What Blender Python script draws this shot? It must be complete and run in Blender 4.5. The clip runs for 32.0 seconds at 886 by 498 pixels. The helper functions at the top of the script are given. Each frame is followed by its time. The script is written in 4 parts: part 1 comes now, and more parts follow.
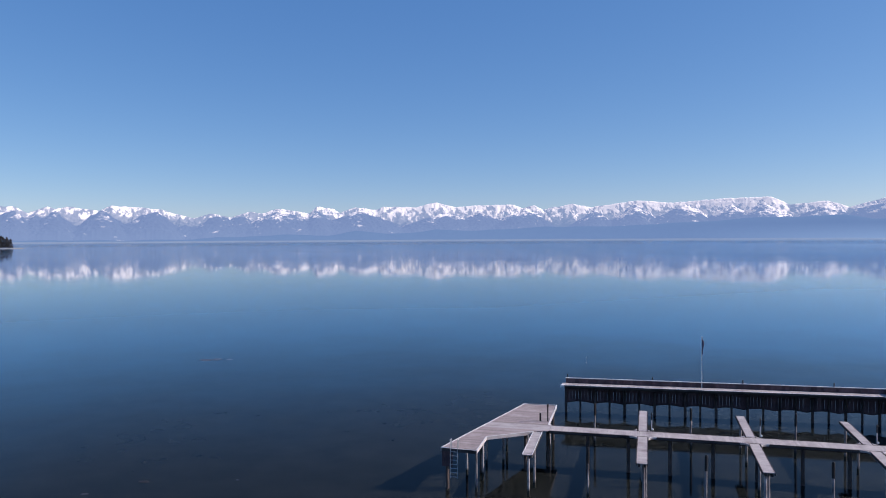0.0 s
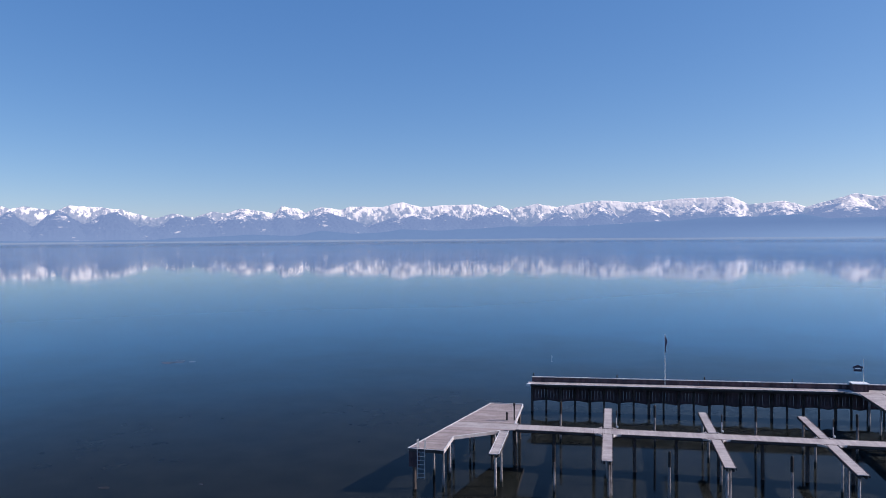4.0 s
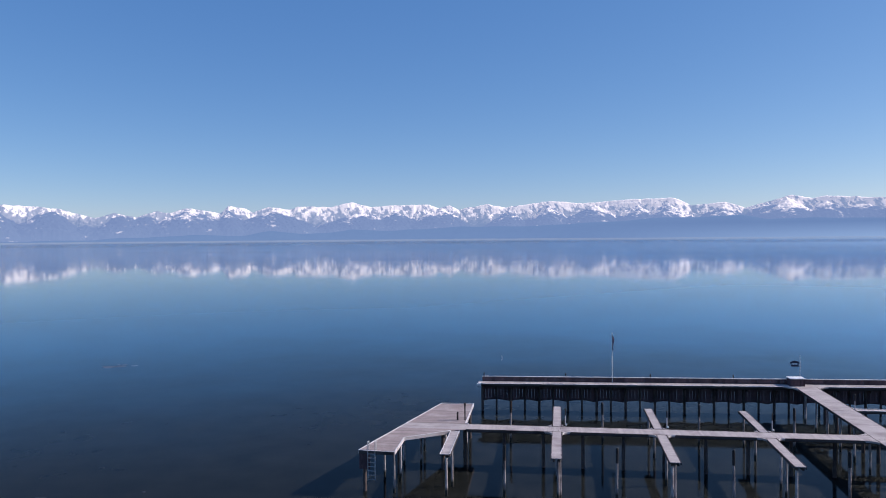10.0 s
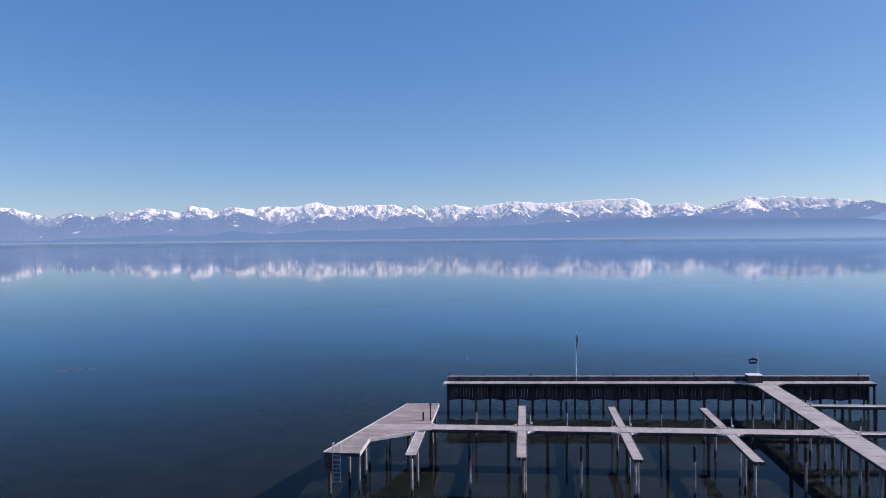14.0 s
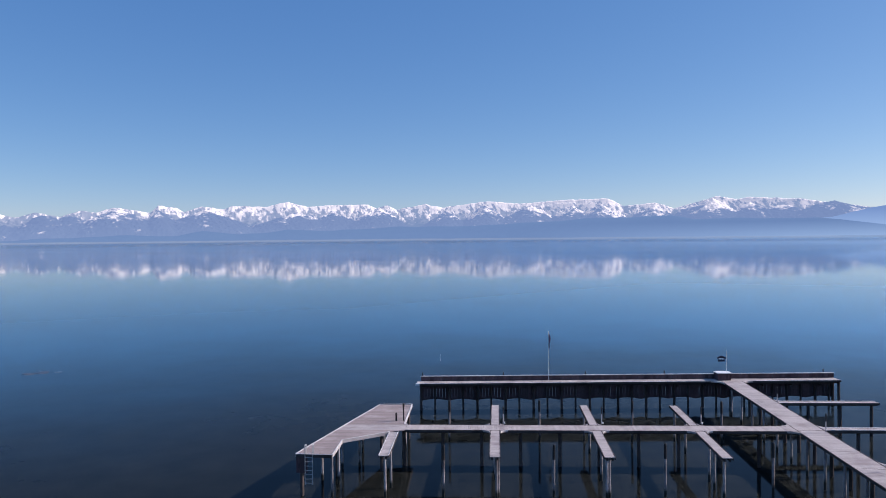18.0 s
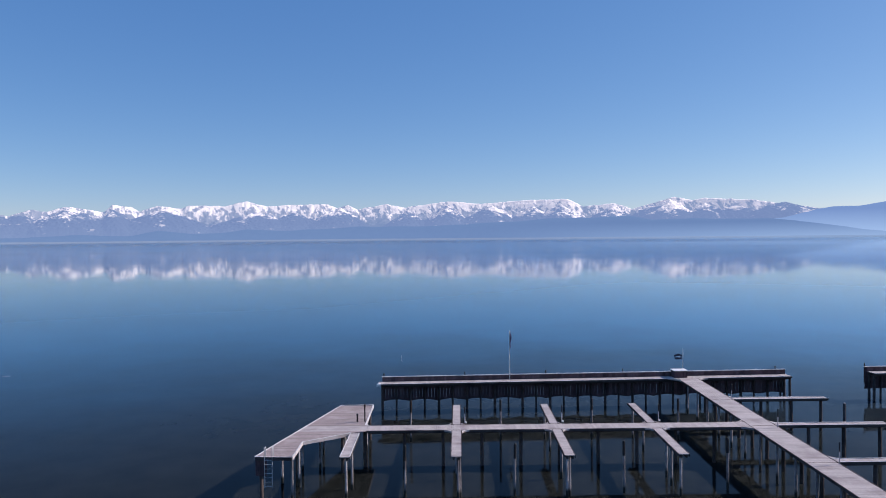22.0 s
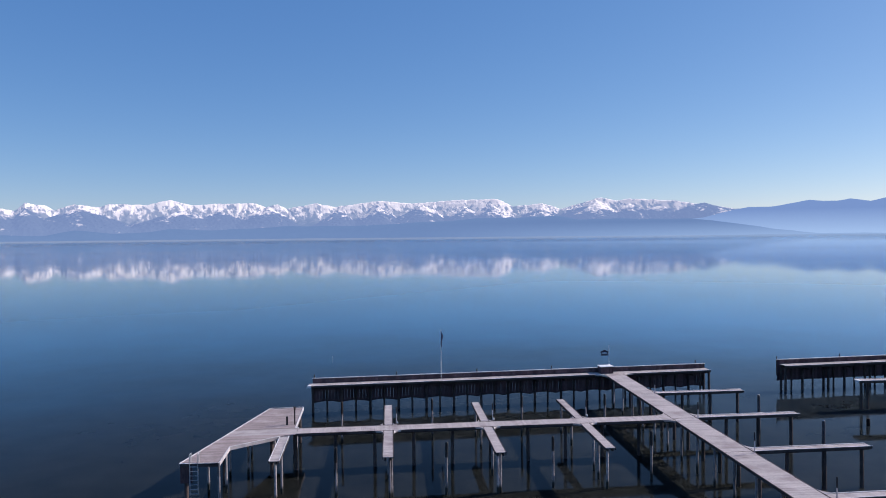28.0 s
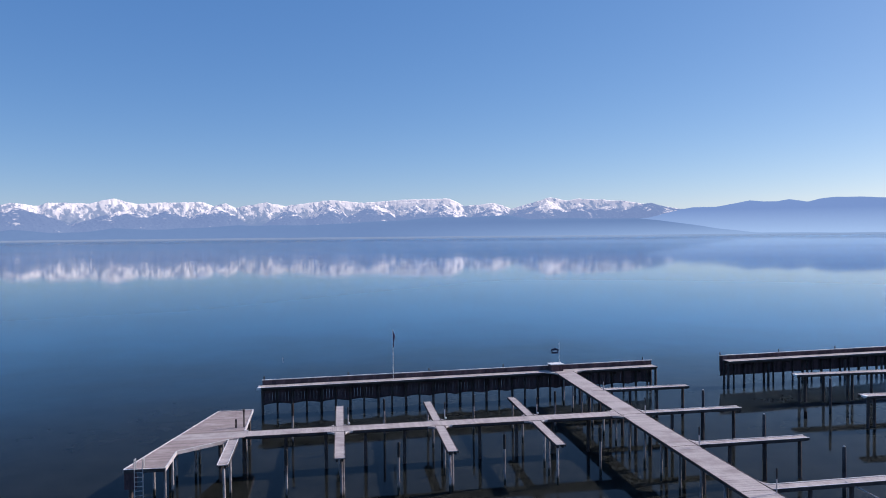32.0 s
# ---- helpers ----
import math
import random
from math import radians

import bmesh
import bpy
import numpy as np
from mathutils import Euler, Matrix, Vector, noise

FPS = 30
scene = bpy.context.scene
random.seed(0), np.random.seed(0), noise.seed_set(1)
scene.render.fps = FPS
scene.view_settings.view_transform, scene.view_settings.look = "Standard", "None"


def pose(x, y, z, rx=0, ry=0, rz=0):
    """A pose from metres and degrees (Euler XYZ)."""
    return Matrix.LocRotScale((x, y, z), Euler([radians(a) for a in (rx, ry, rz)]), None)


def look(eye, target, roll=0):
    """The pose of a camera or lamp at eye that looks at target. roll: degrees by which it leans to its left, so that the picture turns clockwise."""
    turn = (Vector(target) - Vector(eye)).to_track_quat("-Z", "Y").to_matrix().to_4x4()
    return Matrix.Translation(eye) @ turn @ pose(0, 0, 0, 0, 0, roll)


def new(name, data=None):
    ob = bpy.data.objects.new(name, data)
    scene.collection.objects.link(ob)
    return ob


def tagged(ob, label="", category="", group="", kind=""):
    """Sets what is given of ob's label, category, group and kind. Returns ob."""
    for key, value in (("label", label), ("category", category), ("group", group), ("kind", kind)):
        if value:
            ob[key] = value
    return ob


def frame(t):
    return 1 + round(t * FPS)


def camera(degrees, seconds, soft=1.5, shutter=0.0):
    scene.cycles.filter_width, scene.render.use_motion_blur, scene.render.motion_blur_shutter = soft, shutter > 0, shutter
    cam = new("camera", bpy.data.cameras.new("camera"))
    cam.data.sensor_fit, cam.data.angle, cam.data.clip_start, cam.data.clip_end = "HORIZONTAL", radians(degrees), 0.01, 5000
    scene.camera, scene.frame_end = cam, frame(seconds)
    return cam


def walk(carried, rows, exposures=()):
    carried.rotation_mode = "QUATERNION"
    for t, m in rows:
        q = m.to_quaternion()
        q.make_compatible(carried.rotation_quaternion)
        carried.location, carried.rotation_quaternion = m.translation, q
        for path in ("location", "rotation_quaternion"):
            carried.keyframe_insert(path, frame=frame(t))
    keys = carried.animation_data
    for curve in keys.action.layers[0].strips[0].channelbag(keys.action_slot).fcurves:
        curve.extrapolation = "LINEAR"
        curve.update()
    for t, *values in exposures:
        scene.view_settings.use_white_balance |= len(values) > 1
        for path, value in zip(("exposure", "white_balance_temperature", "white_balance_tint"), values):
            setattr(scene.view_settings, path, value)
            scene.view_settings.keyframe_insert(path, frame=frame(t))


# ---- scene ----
# A hovering camera over a lake turns slowly to the right above a timber marina.
cam = camera(64.1, 32.0, soft=1.0)
EYE = 16.16
# seconds, yaw, pitch, roll in degrees
PATH = [
    (0.0, 14.624, -0.854, -0.304),
    (0.5, 14.383, -0.844, -0.314),
    (1.0, 14.140, -0.849, -0.332),
    (1.5, 13.880, -0.859, -0.349),
    (2.0, 13.561, -0.865, -0.367),
    (2.5, 13.158, -0.872, -0.387),
    (3.0, 12.712, -0.877, -0.400),
    (3.5, 12.273, -0.879, -0.409),
    (5.5, 10.953, -0.887, -0.443),
    (6.0, 10.637, -0.882, -0.447),
    (6.5, 10.324, -0.879, -0.458),
    (7.0, 10.018, -0.877, -0.453),
    (7.5, 9.705, -0.877, -0.440),
    (8.0, 9.364, -0.881, -0.444),
    (8.5, 8.996, -0.887, -0.444),
    (9.0, 8.615, -0.889, -0.435),
    (9.5, 8.235, -0.892, -0.445),
    (10.0, 7.864, -0.898, -0.456),
    (10.5, 7.504, -0.903, -0.444),
    (11.0, 7.147, -0.902, -0.439),
    (11.5, 6.777, -0.897, -0.452),
    (12.0, 6.405, -0.891, -0.454),
    (12.5, 6.041, -0.894, -0.452),
    (13.0, 5.686, -0.902, -0.464),
    (13.5, 5.353, -0.909, -0.480),
    (14.0, 5.046, -0.912, -0.493),
    (14.5, 4.753, -0.914, -0.502),
    (16.5, 3.584, -0.923, -0.514),
    (17.0, 3.333, -0.928, -0.530),
    (17.5, 3.089, -0.934, -0.540),
    (18.0, 2.847, -0.938, -0.537),
    (18.5, 2.606, -0.949, -0.530),
    (19.0, 2.320, -0.962, -0.524),
    (19.5, 1.918, -0.962, -0.520),
    (20.0, 1.428, -0.957, -0.519),
    (20.5, 0.953, -0.959, -0.515),
    (21.0, 0.523, -0.962, -0.512),
    (21.5, 0.115, -0.961, -0.510),
    (22.0, -0.282, -0.964, -0.518),
    (22.5, -0.675, -0.978, -0.532),
    (23.0, -1.083, -0.992, -0.539),
    (23.5, -1.521, -1.000, -0.548),
    (24.0, -1.974, -1.006, -0.552),
    (24.5, -2.432, -1.007, -0.546),
    (25.0, -2.887, -1.007, -0.537),
    (25.5, -3.327, -1.009, -0.528),
    (27.5, -5.323, -1.034, -0.565),
    (28.0, -5.839, -1.045, -0.553),
    (28.5, -6.340, -1.054, -0.553),
    (29.0, -6.834, -1.061, -0.559),
    (29.5, -7.310, -1.070, -0.512),
    (30.0, -7.782, -1.084, -0.475),
    (30.5, -8.270, -1.099, -0.532),
    (31.0, -8.756, -1.105, -0.577),
    (31.5, -9.233, -1.110, -0.571),
    (32.0, -9.726, -1.126, -0.559),
]

# the slight drift of the hovering camera: a straight part and a bow
DRIFT = Vector((-0.098, 0.437, 0.0))
BOW = Vector((-0.18, 0.285, 0.0))


def eye_at(u):
    return Vector((0, 0, EYE)) + DRIFT * u + BOW * (u * (1 - u))


walk(cam, [(t, Matrix.Translation(eye_at(t / 32.0)) @ pose(0, 0, 0, 90 + pitch, 0, yaw) @ pose(0, 0, 0, 0, 0, roll)) for t, yaw, pitch, roll in PATH], exposures=[(0.0, 0.22, 6540, 18), (32.0, 0.22, 6540, 18)])

# ---- light ----
SUN_WAY = Vector((4.0, 0.8, 2.55)).normalized()
world = bpy.data.worlds.new("world")
scene.world = world
world.use_nodes = True
wt = world.node_tree
sky = wt.nodes.new("ShaderNodeTexSky")
sky.sky_type = "NISHITA"
sky.sun_disc = False
sky.sun_elevation = math.asin(SUN_WAY.z)
sky.sun_rotation = math.atan2(SUN_WAY.x, SUN_WAY.y)
sky.altitude = 2500
sky.air_density, sky.dust_density, sky.ozone_density = 1.0, 3.0, 4.0
background = wt.nodes["Background"]
background.inputs["Strength"].default_value = 0.0842
vivid = wt.nodes.new("ShaderNodeHueSaturation")
vivid.inputs["Saturation"].default_value = 1.13
wt.links.new(sky.outputs[0], vivid.inputs["Color"])
# moist air over the lake: warmer scattering low down, and an even thin blue veil over the whole sky
warm = wt.nodes.new("ShaderNodeVectorMath")
warm.operation = "MULTIPLY"
warm.inputs[1].default_value = (1.13, 0.955, 0.685)
wt.links.new(vivid.outputs[0], warm.inputs[0])
wt.links.new(warm.outputs[0], background.inputs["Color"])
veil = wt.nodes.new("ShaderNodeBackground")
veil.inputs["Color"].default_value = (0.06, 0.305, 0.98, 1)
veil.inputs["Strength"].default_value = 0.262
both = wt.nodes.new("ShaderNodeAddShader")
wt.links.new(background.outputs[0], both.inputs[0])
wt.links.new(veil.outputs[0], both.inputs[1])
wt.links.new(both.outputs[0], wt.nodes["World Output"].inputs["Surface"])
sun = new("sun", bpy.data.lights.new("sun", "SUN"))
sun.data.energy = 4.5
sun.data.angle = radians(0.5)
sun.data.color = (1.0, 0.925, 0.83)
sun.matrix_world = look(SUN_WAY * 100, (0, 0, 0))


# ---- materials ----
def material(name, rough=0.8, metal=0.0):
    m = bpy.data.materials.new(name)
    m.use_nodes = True
    b = m.node_tree.nodes["Principled BSDF"]
    b.inputs["Roughness"].default_value = rough
    b.inputs["Metallic"].default_value = metal
    return m, m.node_tree.nodes, m.node_tree.links, b


def ramp_node(nodes, stops):
    r = nodes.new("ShaderNodeValToRGB")
    while len(r.color_ramp.elements) < len(stops):
        r.color_ramp.elements.new(0.5)
    for e, (at, col) in zip(r.color_ramp.elements, stops):
        e.position = at
        e.color = (*col, 1)
    return r


def mixed(nodes, links, fac, a, b, how="MIX"):
    """A colour mix; each of fac, a and b is a socket or a value."""
    n = nodes.new("ShaderNodeMix")
    n.data_type = "RGBA"
    n.blend_type = how
    for k, v in ((0, fac), (6, a), (7, b)):
        if isinstance(v, bpy.types.NodeSocket):
            links.new(v, n.inputs[k])
        elif k:
            n.inputs[k].default_value = (*v, 1)
        else:
            n.inputs[k].default_value = v
    return n.outputs[2]


def timber(name, dark, light, stain, rough=0.85, grain=(3.0, 3.0, 3.0), bump=0.4, spread=0.35, wet=None):
    """Weathered wood: tone from piece to piece, grain along the board, and stains at a metre's scale."""
    m, nodes, links, b = material(name, rough)
    geo = nodes.new("ShaderNodeNewGeometry")
    info = nodes.new("ShaderNodeObjectInfo")
    map_ = nodes.new("ShaderNodeMapping")
    map_.inputs["Scale"].default_value = grain
    links.new(geo.outputs["Position"], map_.inputs["Vector"])
    fine = nodes.new("ShaderNodeTexNoise")
    fine.inputs["Scale"].default_value = 6.0
    fine.inputs["Detail"].default_value = 6.0
    links.new(map_.outputs[0], fine.inputs["Vector"])
    wide = nodes.new("ShaderNodeTexNoise")
    wide.inputs["Scale"].default_value = 0.9
    wide.inputs["Detail"].default_value = 4.0
    links.new(geo.outputs["Position"], wide.inputs["Vector"])
    col = ramp_node(nodes, [(0.3, dark), (0.7, light)])
    links.new(fine.outputs["Fac"], col.inputs[0])
    patch = ramp_node(nodes, [(0.48, (0, 0, 0)), (0.72, (1, 1, 1))])
    links.new(wide.outputs["Fac"], patch.inputs[0])
    c = mixed(nodes, links, patch.outputs[0], col.outputs[0], stain)
    tone = nodes.new("ShaderNodeMapRange")
    tone.inputs["To Min"].default_value, tone.inputs["To Max"].default_value = 1.0 - spread, 1.0 + spread * 0.35
    links.new(info.outputs["Random"], tone.inputs["Value"])
    c = mixed(nodes, links, 1.0, c, tone.outputs[0], "MULTIPLY")
    if wet:
        # slime up to the usual waterline, ragged at its upper edge
        sep = nodes.new("ShaderNodeSeparateXYZ")
        links.new(geo.outputs["Position"], sep.inputs[0])
        rag = nodes.new("ShaderNodeMath")
        rag.operation = "MULTIPLY_ADD"
        rag.inputs[1].default_value = -0.7
        links.new(wide.outputs["Fac"], rag.inputs[0])
        links.new(sep.outputs["Z"], rag.inputs[2])
        line = nodes.new("ShaderNodeMapRange")
        line.inputs["From Min"].default_value, line.inputs["From Max"].default_value = wet - 0.45, wet - 0.2
        line.inputs["To Min"].default_value, line.inputs["To Max"].default_value = 1.0, 0.0
        links.new(rag.outputs[0], line.inputs["Value"])
        c = mixed(nodes, links, line.outputs[0], c, (0.03, 0.032, 0.03))
    links.new(c, b.inputs["Base Color"])
    bm_ = nodes.new("ShaderNodeBump")
    bm_.inputs["Strength"].default_value = bump
    bm_.inputs["Distance"].default_value = 0.01
    links.new(fine.outputs["Fac"], bm_.inputs["Height"])
    links.new(bm_.outputs[0], b.inputs["Normal"])
    b.inputs["Specular IOR Level"].default_value = 0.125
    return m


PLANK = timber("weathered_plank", (0.395, 0.355, 0.352), (0.525, 0.475, 0.468), (0.33, 0.285, 0.285), spread=0.16)
OLD_PLANK = timber("worn_plank", (0.275, 0.222, 0.218), (0.385, 0.325, 0.318), (0.43, 0.37, 0.362), grain=(1.2, 6.0, 3.0), spread=0.25)
# pale rim colour; on the platform and gussets it paints sunlit edges
EDGE = timber("pale_edge", (0.62, 0.60, 0.62), (0.74, 0.72, 0.74), (0.5, 0.48, 0.5), spread=0.1)
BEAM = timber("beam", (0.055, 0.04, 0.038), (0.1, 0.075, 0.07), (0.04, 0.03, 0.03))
PILE = timber("pile", (0.19, 0.17, 0.175), (0.48, 0.44, 0.45), (0.08, 0.07, 0.072), grain=(4, 4, 0.6), wet=0.45)
TARRED = timber("mooring_pile", (0.14, 0.12, 0.125), (0.4, 0.36, 0.36), (0.07, 0.06, 0.062), grain=(4, 4, 0.6), wet=0.5)
# one side timber twice: SIDE holds its shade, FASCIA its sunlight, as colour
SIDE = timber("side_timber_shaded", (0.062, 0.05, 0.048), (0.115, 0.094, 0.092), (0.045, 0.036, 0.036), spread=0.2)
FASCIA = timber("pale_sunlit_timber", (0.40, 0.37, 0.385), (0.56, 0.52, 0.54), (0.3, 0.27, 0.28), spread=0.15)
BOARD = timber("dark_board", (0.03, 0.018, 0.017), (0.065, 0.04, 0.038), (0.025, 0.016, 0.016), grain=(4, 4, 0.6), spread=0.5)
RED_BOARD = timber("red_brown_board", (0.082, 0.052, 0.058), (0.145, 0.094, 0.102), (0.07, 0.047, 0.053), grain=(4, 4, 0.6), spread=0.4)
IRON = timber("dark_iron", (0.02, 0.02, 0.022), (0.04, 0.04, 0.042), (0.05, 0.035, 0.03), rough=0.5, spread=0.1)
STONE = timber("wet_stone", (0.02, 0.022, 0.028), (0.055, 0.06, 0.07), (0.012, 0.014, 0.016))
FAINT_PATCH = timber("faint_patch_tone", (0.07, 0.095, 0.145), (0.11, 0.14, 0.2), (0.05, 0.075, 0.115), grain=(1.5, 1.5, 1.5), spread=0.3)

ZINC, _n, _l, _b = material("galvanised_steel", 0.55, 0.3)
_b.inputs["Base Color"].default_value = (0.5, 0.5, 0.51, 1)
WHITE, _n, _l, _b = material("white_paint", 0.5)
_b.inputs["Base Color"].default_value = (0.8, 0.8, 0.8, 1)
NAVY, _n, _l, _b = material("navy_paint", 0.5)
_b.inputs["Base Color"].default_value = (0.012, 0.016, 0.05, 1)
CLOTH, _n, _l, _b = material("flag_cloth", 0.9)
_b.inputs["Base Color"].default_value = (0.2, 0.17, 0.26, 1)


def water_material():
    m, nodes, links, b = material("lake_water", 0.03)
    geo = nodes.new("ShaderNodeNewGeometry")
    length = nodes.new("ShaderNodeVectorMath")
    length.operation = "LENGTH"
    links.new(geo.outputs["Position"], length.inputs[0])
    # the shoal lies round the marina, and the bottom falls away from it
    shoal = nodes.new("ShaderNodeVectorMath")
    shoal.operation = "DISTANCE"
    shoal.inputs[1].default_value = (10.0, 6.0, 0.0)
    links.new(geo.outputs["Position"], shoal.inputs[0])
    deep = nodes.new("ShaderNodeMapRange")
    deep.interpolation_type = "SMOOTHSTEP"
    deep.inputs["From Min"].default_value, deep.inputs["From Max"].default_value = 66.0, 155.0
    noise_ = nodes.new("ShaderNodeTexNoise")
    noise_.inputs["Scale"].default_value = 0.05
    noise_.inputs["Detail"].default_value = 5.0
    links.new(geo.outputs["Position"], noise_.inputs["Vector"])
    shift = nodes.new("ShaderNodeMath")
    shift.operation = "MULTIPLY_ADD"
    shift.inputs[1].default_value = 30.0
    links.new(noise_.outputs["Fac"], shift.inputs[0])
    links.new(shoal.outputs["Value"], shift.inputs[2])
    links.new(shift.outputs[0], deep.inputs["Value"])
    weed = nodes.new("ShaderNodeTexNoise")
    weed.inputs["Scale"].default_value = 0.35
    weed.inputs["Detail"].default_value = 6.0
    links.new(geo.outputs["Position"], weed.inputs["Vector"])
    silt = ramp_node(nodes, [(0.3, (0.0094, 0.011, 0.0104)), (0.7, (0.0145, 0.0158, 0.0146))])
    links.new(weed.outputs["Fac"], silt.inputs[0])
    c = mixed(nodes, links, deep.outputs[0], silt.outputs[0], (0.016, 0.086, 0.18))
    # glare on the sunward east side, painted as a brighter water colour
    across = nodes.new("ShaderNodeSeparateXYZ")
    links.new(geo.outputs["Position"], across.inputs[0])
    east_glare = nodes.new("ShaderNodeMapRange")
    east_glare.inputs["From Min"].default_value, east_glare.inputs["From Max"].default_value = -30.0, 65.0
    east_glare.inputs["To Min"].default_value, east_glare.inputs["To Max"].default_value = 0.96, 1.6
    links.new(across.outputs["X"], east_glare.inputs["Value"])
    with_glare = nodes.new("ShaderNodeVectorMath")
    with_glare.operation = "SCALE"
    links.new(c, with_glare.inputs[0])
    links.new(east_glare.outputs[0], with_glare.inputs["Scale"])
    links.new(with_glare.outputs[0], b.inputs["Base Color"])
    b.inputs["IOR"].default_value = 1.33
    b.inputs["Specular IOR Level"].default_value = 0.07
    # murky water scatters light under its surface, which softens the shadows in it
    b.subsurface_method = "BURLEY"
    b.inputs["Subsurface Weight"].default_value = 0.85
    b.inputs["Subsurface Radius"].default_value = (1.0, 1.0, 1.0)
    b.inputs["Subsurface Scale"].default_value = 0.28
    # calm and ruffled lanes
    map_ = nodes.new("ShaderNodeMapping")
    map_.inputs["Scale"].default_value = (0.0012, 0.008, 1)
    links.new(geo.outputs["Position"], map_.inputs["Vector"])
    lane = nodes.new("ShaderNodeTexNoise")
    lane.inputs["Scale"].default_value = 1.0
    lane.inputs["Detail"].default_value = 4.0
    links.new(map_.outputs[0], lane.inputs["Vector"])
    rough = nodes.new("ShaderNodeMapRange")
    rough.inputs["From Min"].default_value, rough.inputs["From Max"].default_value = 0.35, 0.7
    rough.inputs["To Min"].default_value, rough.inputs["To Max"].default_value = 0.03, 0.065
    links.new(lane.outputs["Fac"], rough.inputs["Value"])
    # a breeze ruffles the water beyond seven hundred metres, most of all to the east, with ragged lanes at its edge
    ragged = nodes.new("ShaderNodeMath")
    ragged.operation = "MULTIPLY_ADD"
    ragged.inputs[1].default_value = 500.0
    links.new(lane.outputs["Fac"], ragged.inputs[0])
    links.new(length.outputs["Value"], ragged.inputs[2])
    breeze = nodes.new("ShaderNodeMapRange")
    breeze.inputs["From Min"].default_value, breeze.inputs["From Max"].default_value = 880.0, 1080.0
    links.new(ragged.outputs[0], breeze.inputs["Value"])
    east = nodes.new("ShaderNodeSeparateXYZ")
    links.new(geo.outputs["Position"], east.inputs[0])
    blow = nodes.new("ShaderNodeMapRange")
    blow.inputs["From Min"].default_value, blow.inputs["From Max"].default_value = -700.0, 900.0
    blow.inputs["To Min"].default_value, blow.inputs["To Max"].default_value = 0.02, 0.0
    links.new(east.outputs["X"], blow.inputs["Value"])
    streaky = nodes.new("ShaderNodeMath")
    streaky.operation = "MULTIPLY"
    links.new(breeze.outputs[0], streaky.inputs[0])
    links.new(blow.outputs[0], streaky.inputs[1])
    ruffle = nodes.new("ShaderNodeMath")
    ruffle.operation = "ADD"
    links.new(streaky.outputs[0], ruffle.inputs[0])
    links.new(rough.outputs[0], ruffle.inputs[1])
    # a last ruffled strip before the far shore
    strip_at = nodes.new("ShaderNodeMapRange")
    strip_at.inputs["From Min"].default_value, strip_at.inputs["From Max"].default_value = 2000.0, 4000.0
    links.new(ragged.outputs[0], strip_at.inputs["Value"])
    strip_in = ramp_node(nodes, [(0.0, (0, 0, 0)), (0.2, (1, 1, 1)), (0.6, (1, 1, 1)), (0.75, (0, 0, 0))])
    links.new(strip_at.outputs[0], strip_in.inputs[0])
    last = nodes.new("ShaderNodeMath")
    last.operation = "MULTIPLY_ADD"
    last.inputs[1].default_value = 0.045
    links.new(strip_in.outputs[0], last.inputs[0])
    links.new(ruffle.outputs[0], last.inputs[2])
    links.new(last.outputs[0], b.inputs["Roughness"])
    rip = nodes.new("ShaderNodeTexNoise")
    rip.inputs["Scale"].default_value = 1.6
    rip.inputs["Detail"].default_value = 3.0
    links.new(geo.outputs["Position"], rip.inputs["Vector"])
    bump = nodes.new("ShaderNodeBump")
    bump.inputs["Strength"].default_value = 0.02
    bump.inputs["Distance"].default_value = 0.05
    links.new(rip.outputs["Fac"], bump.inputs["Height"])
    links.new(bump.outputs[0], b.inputs["Normal"])
    return m


WATER = water_material()


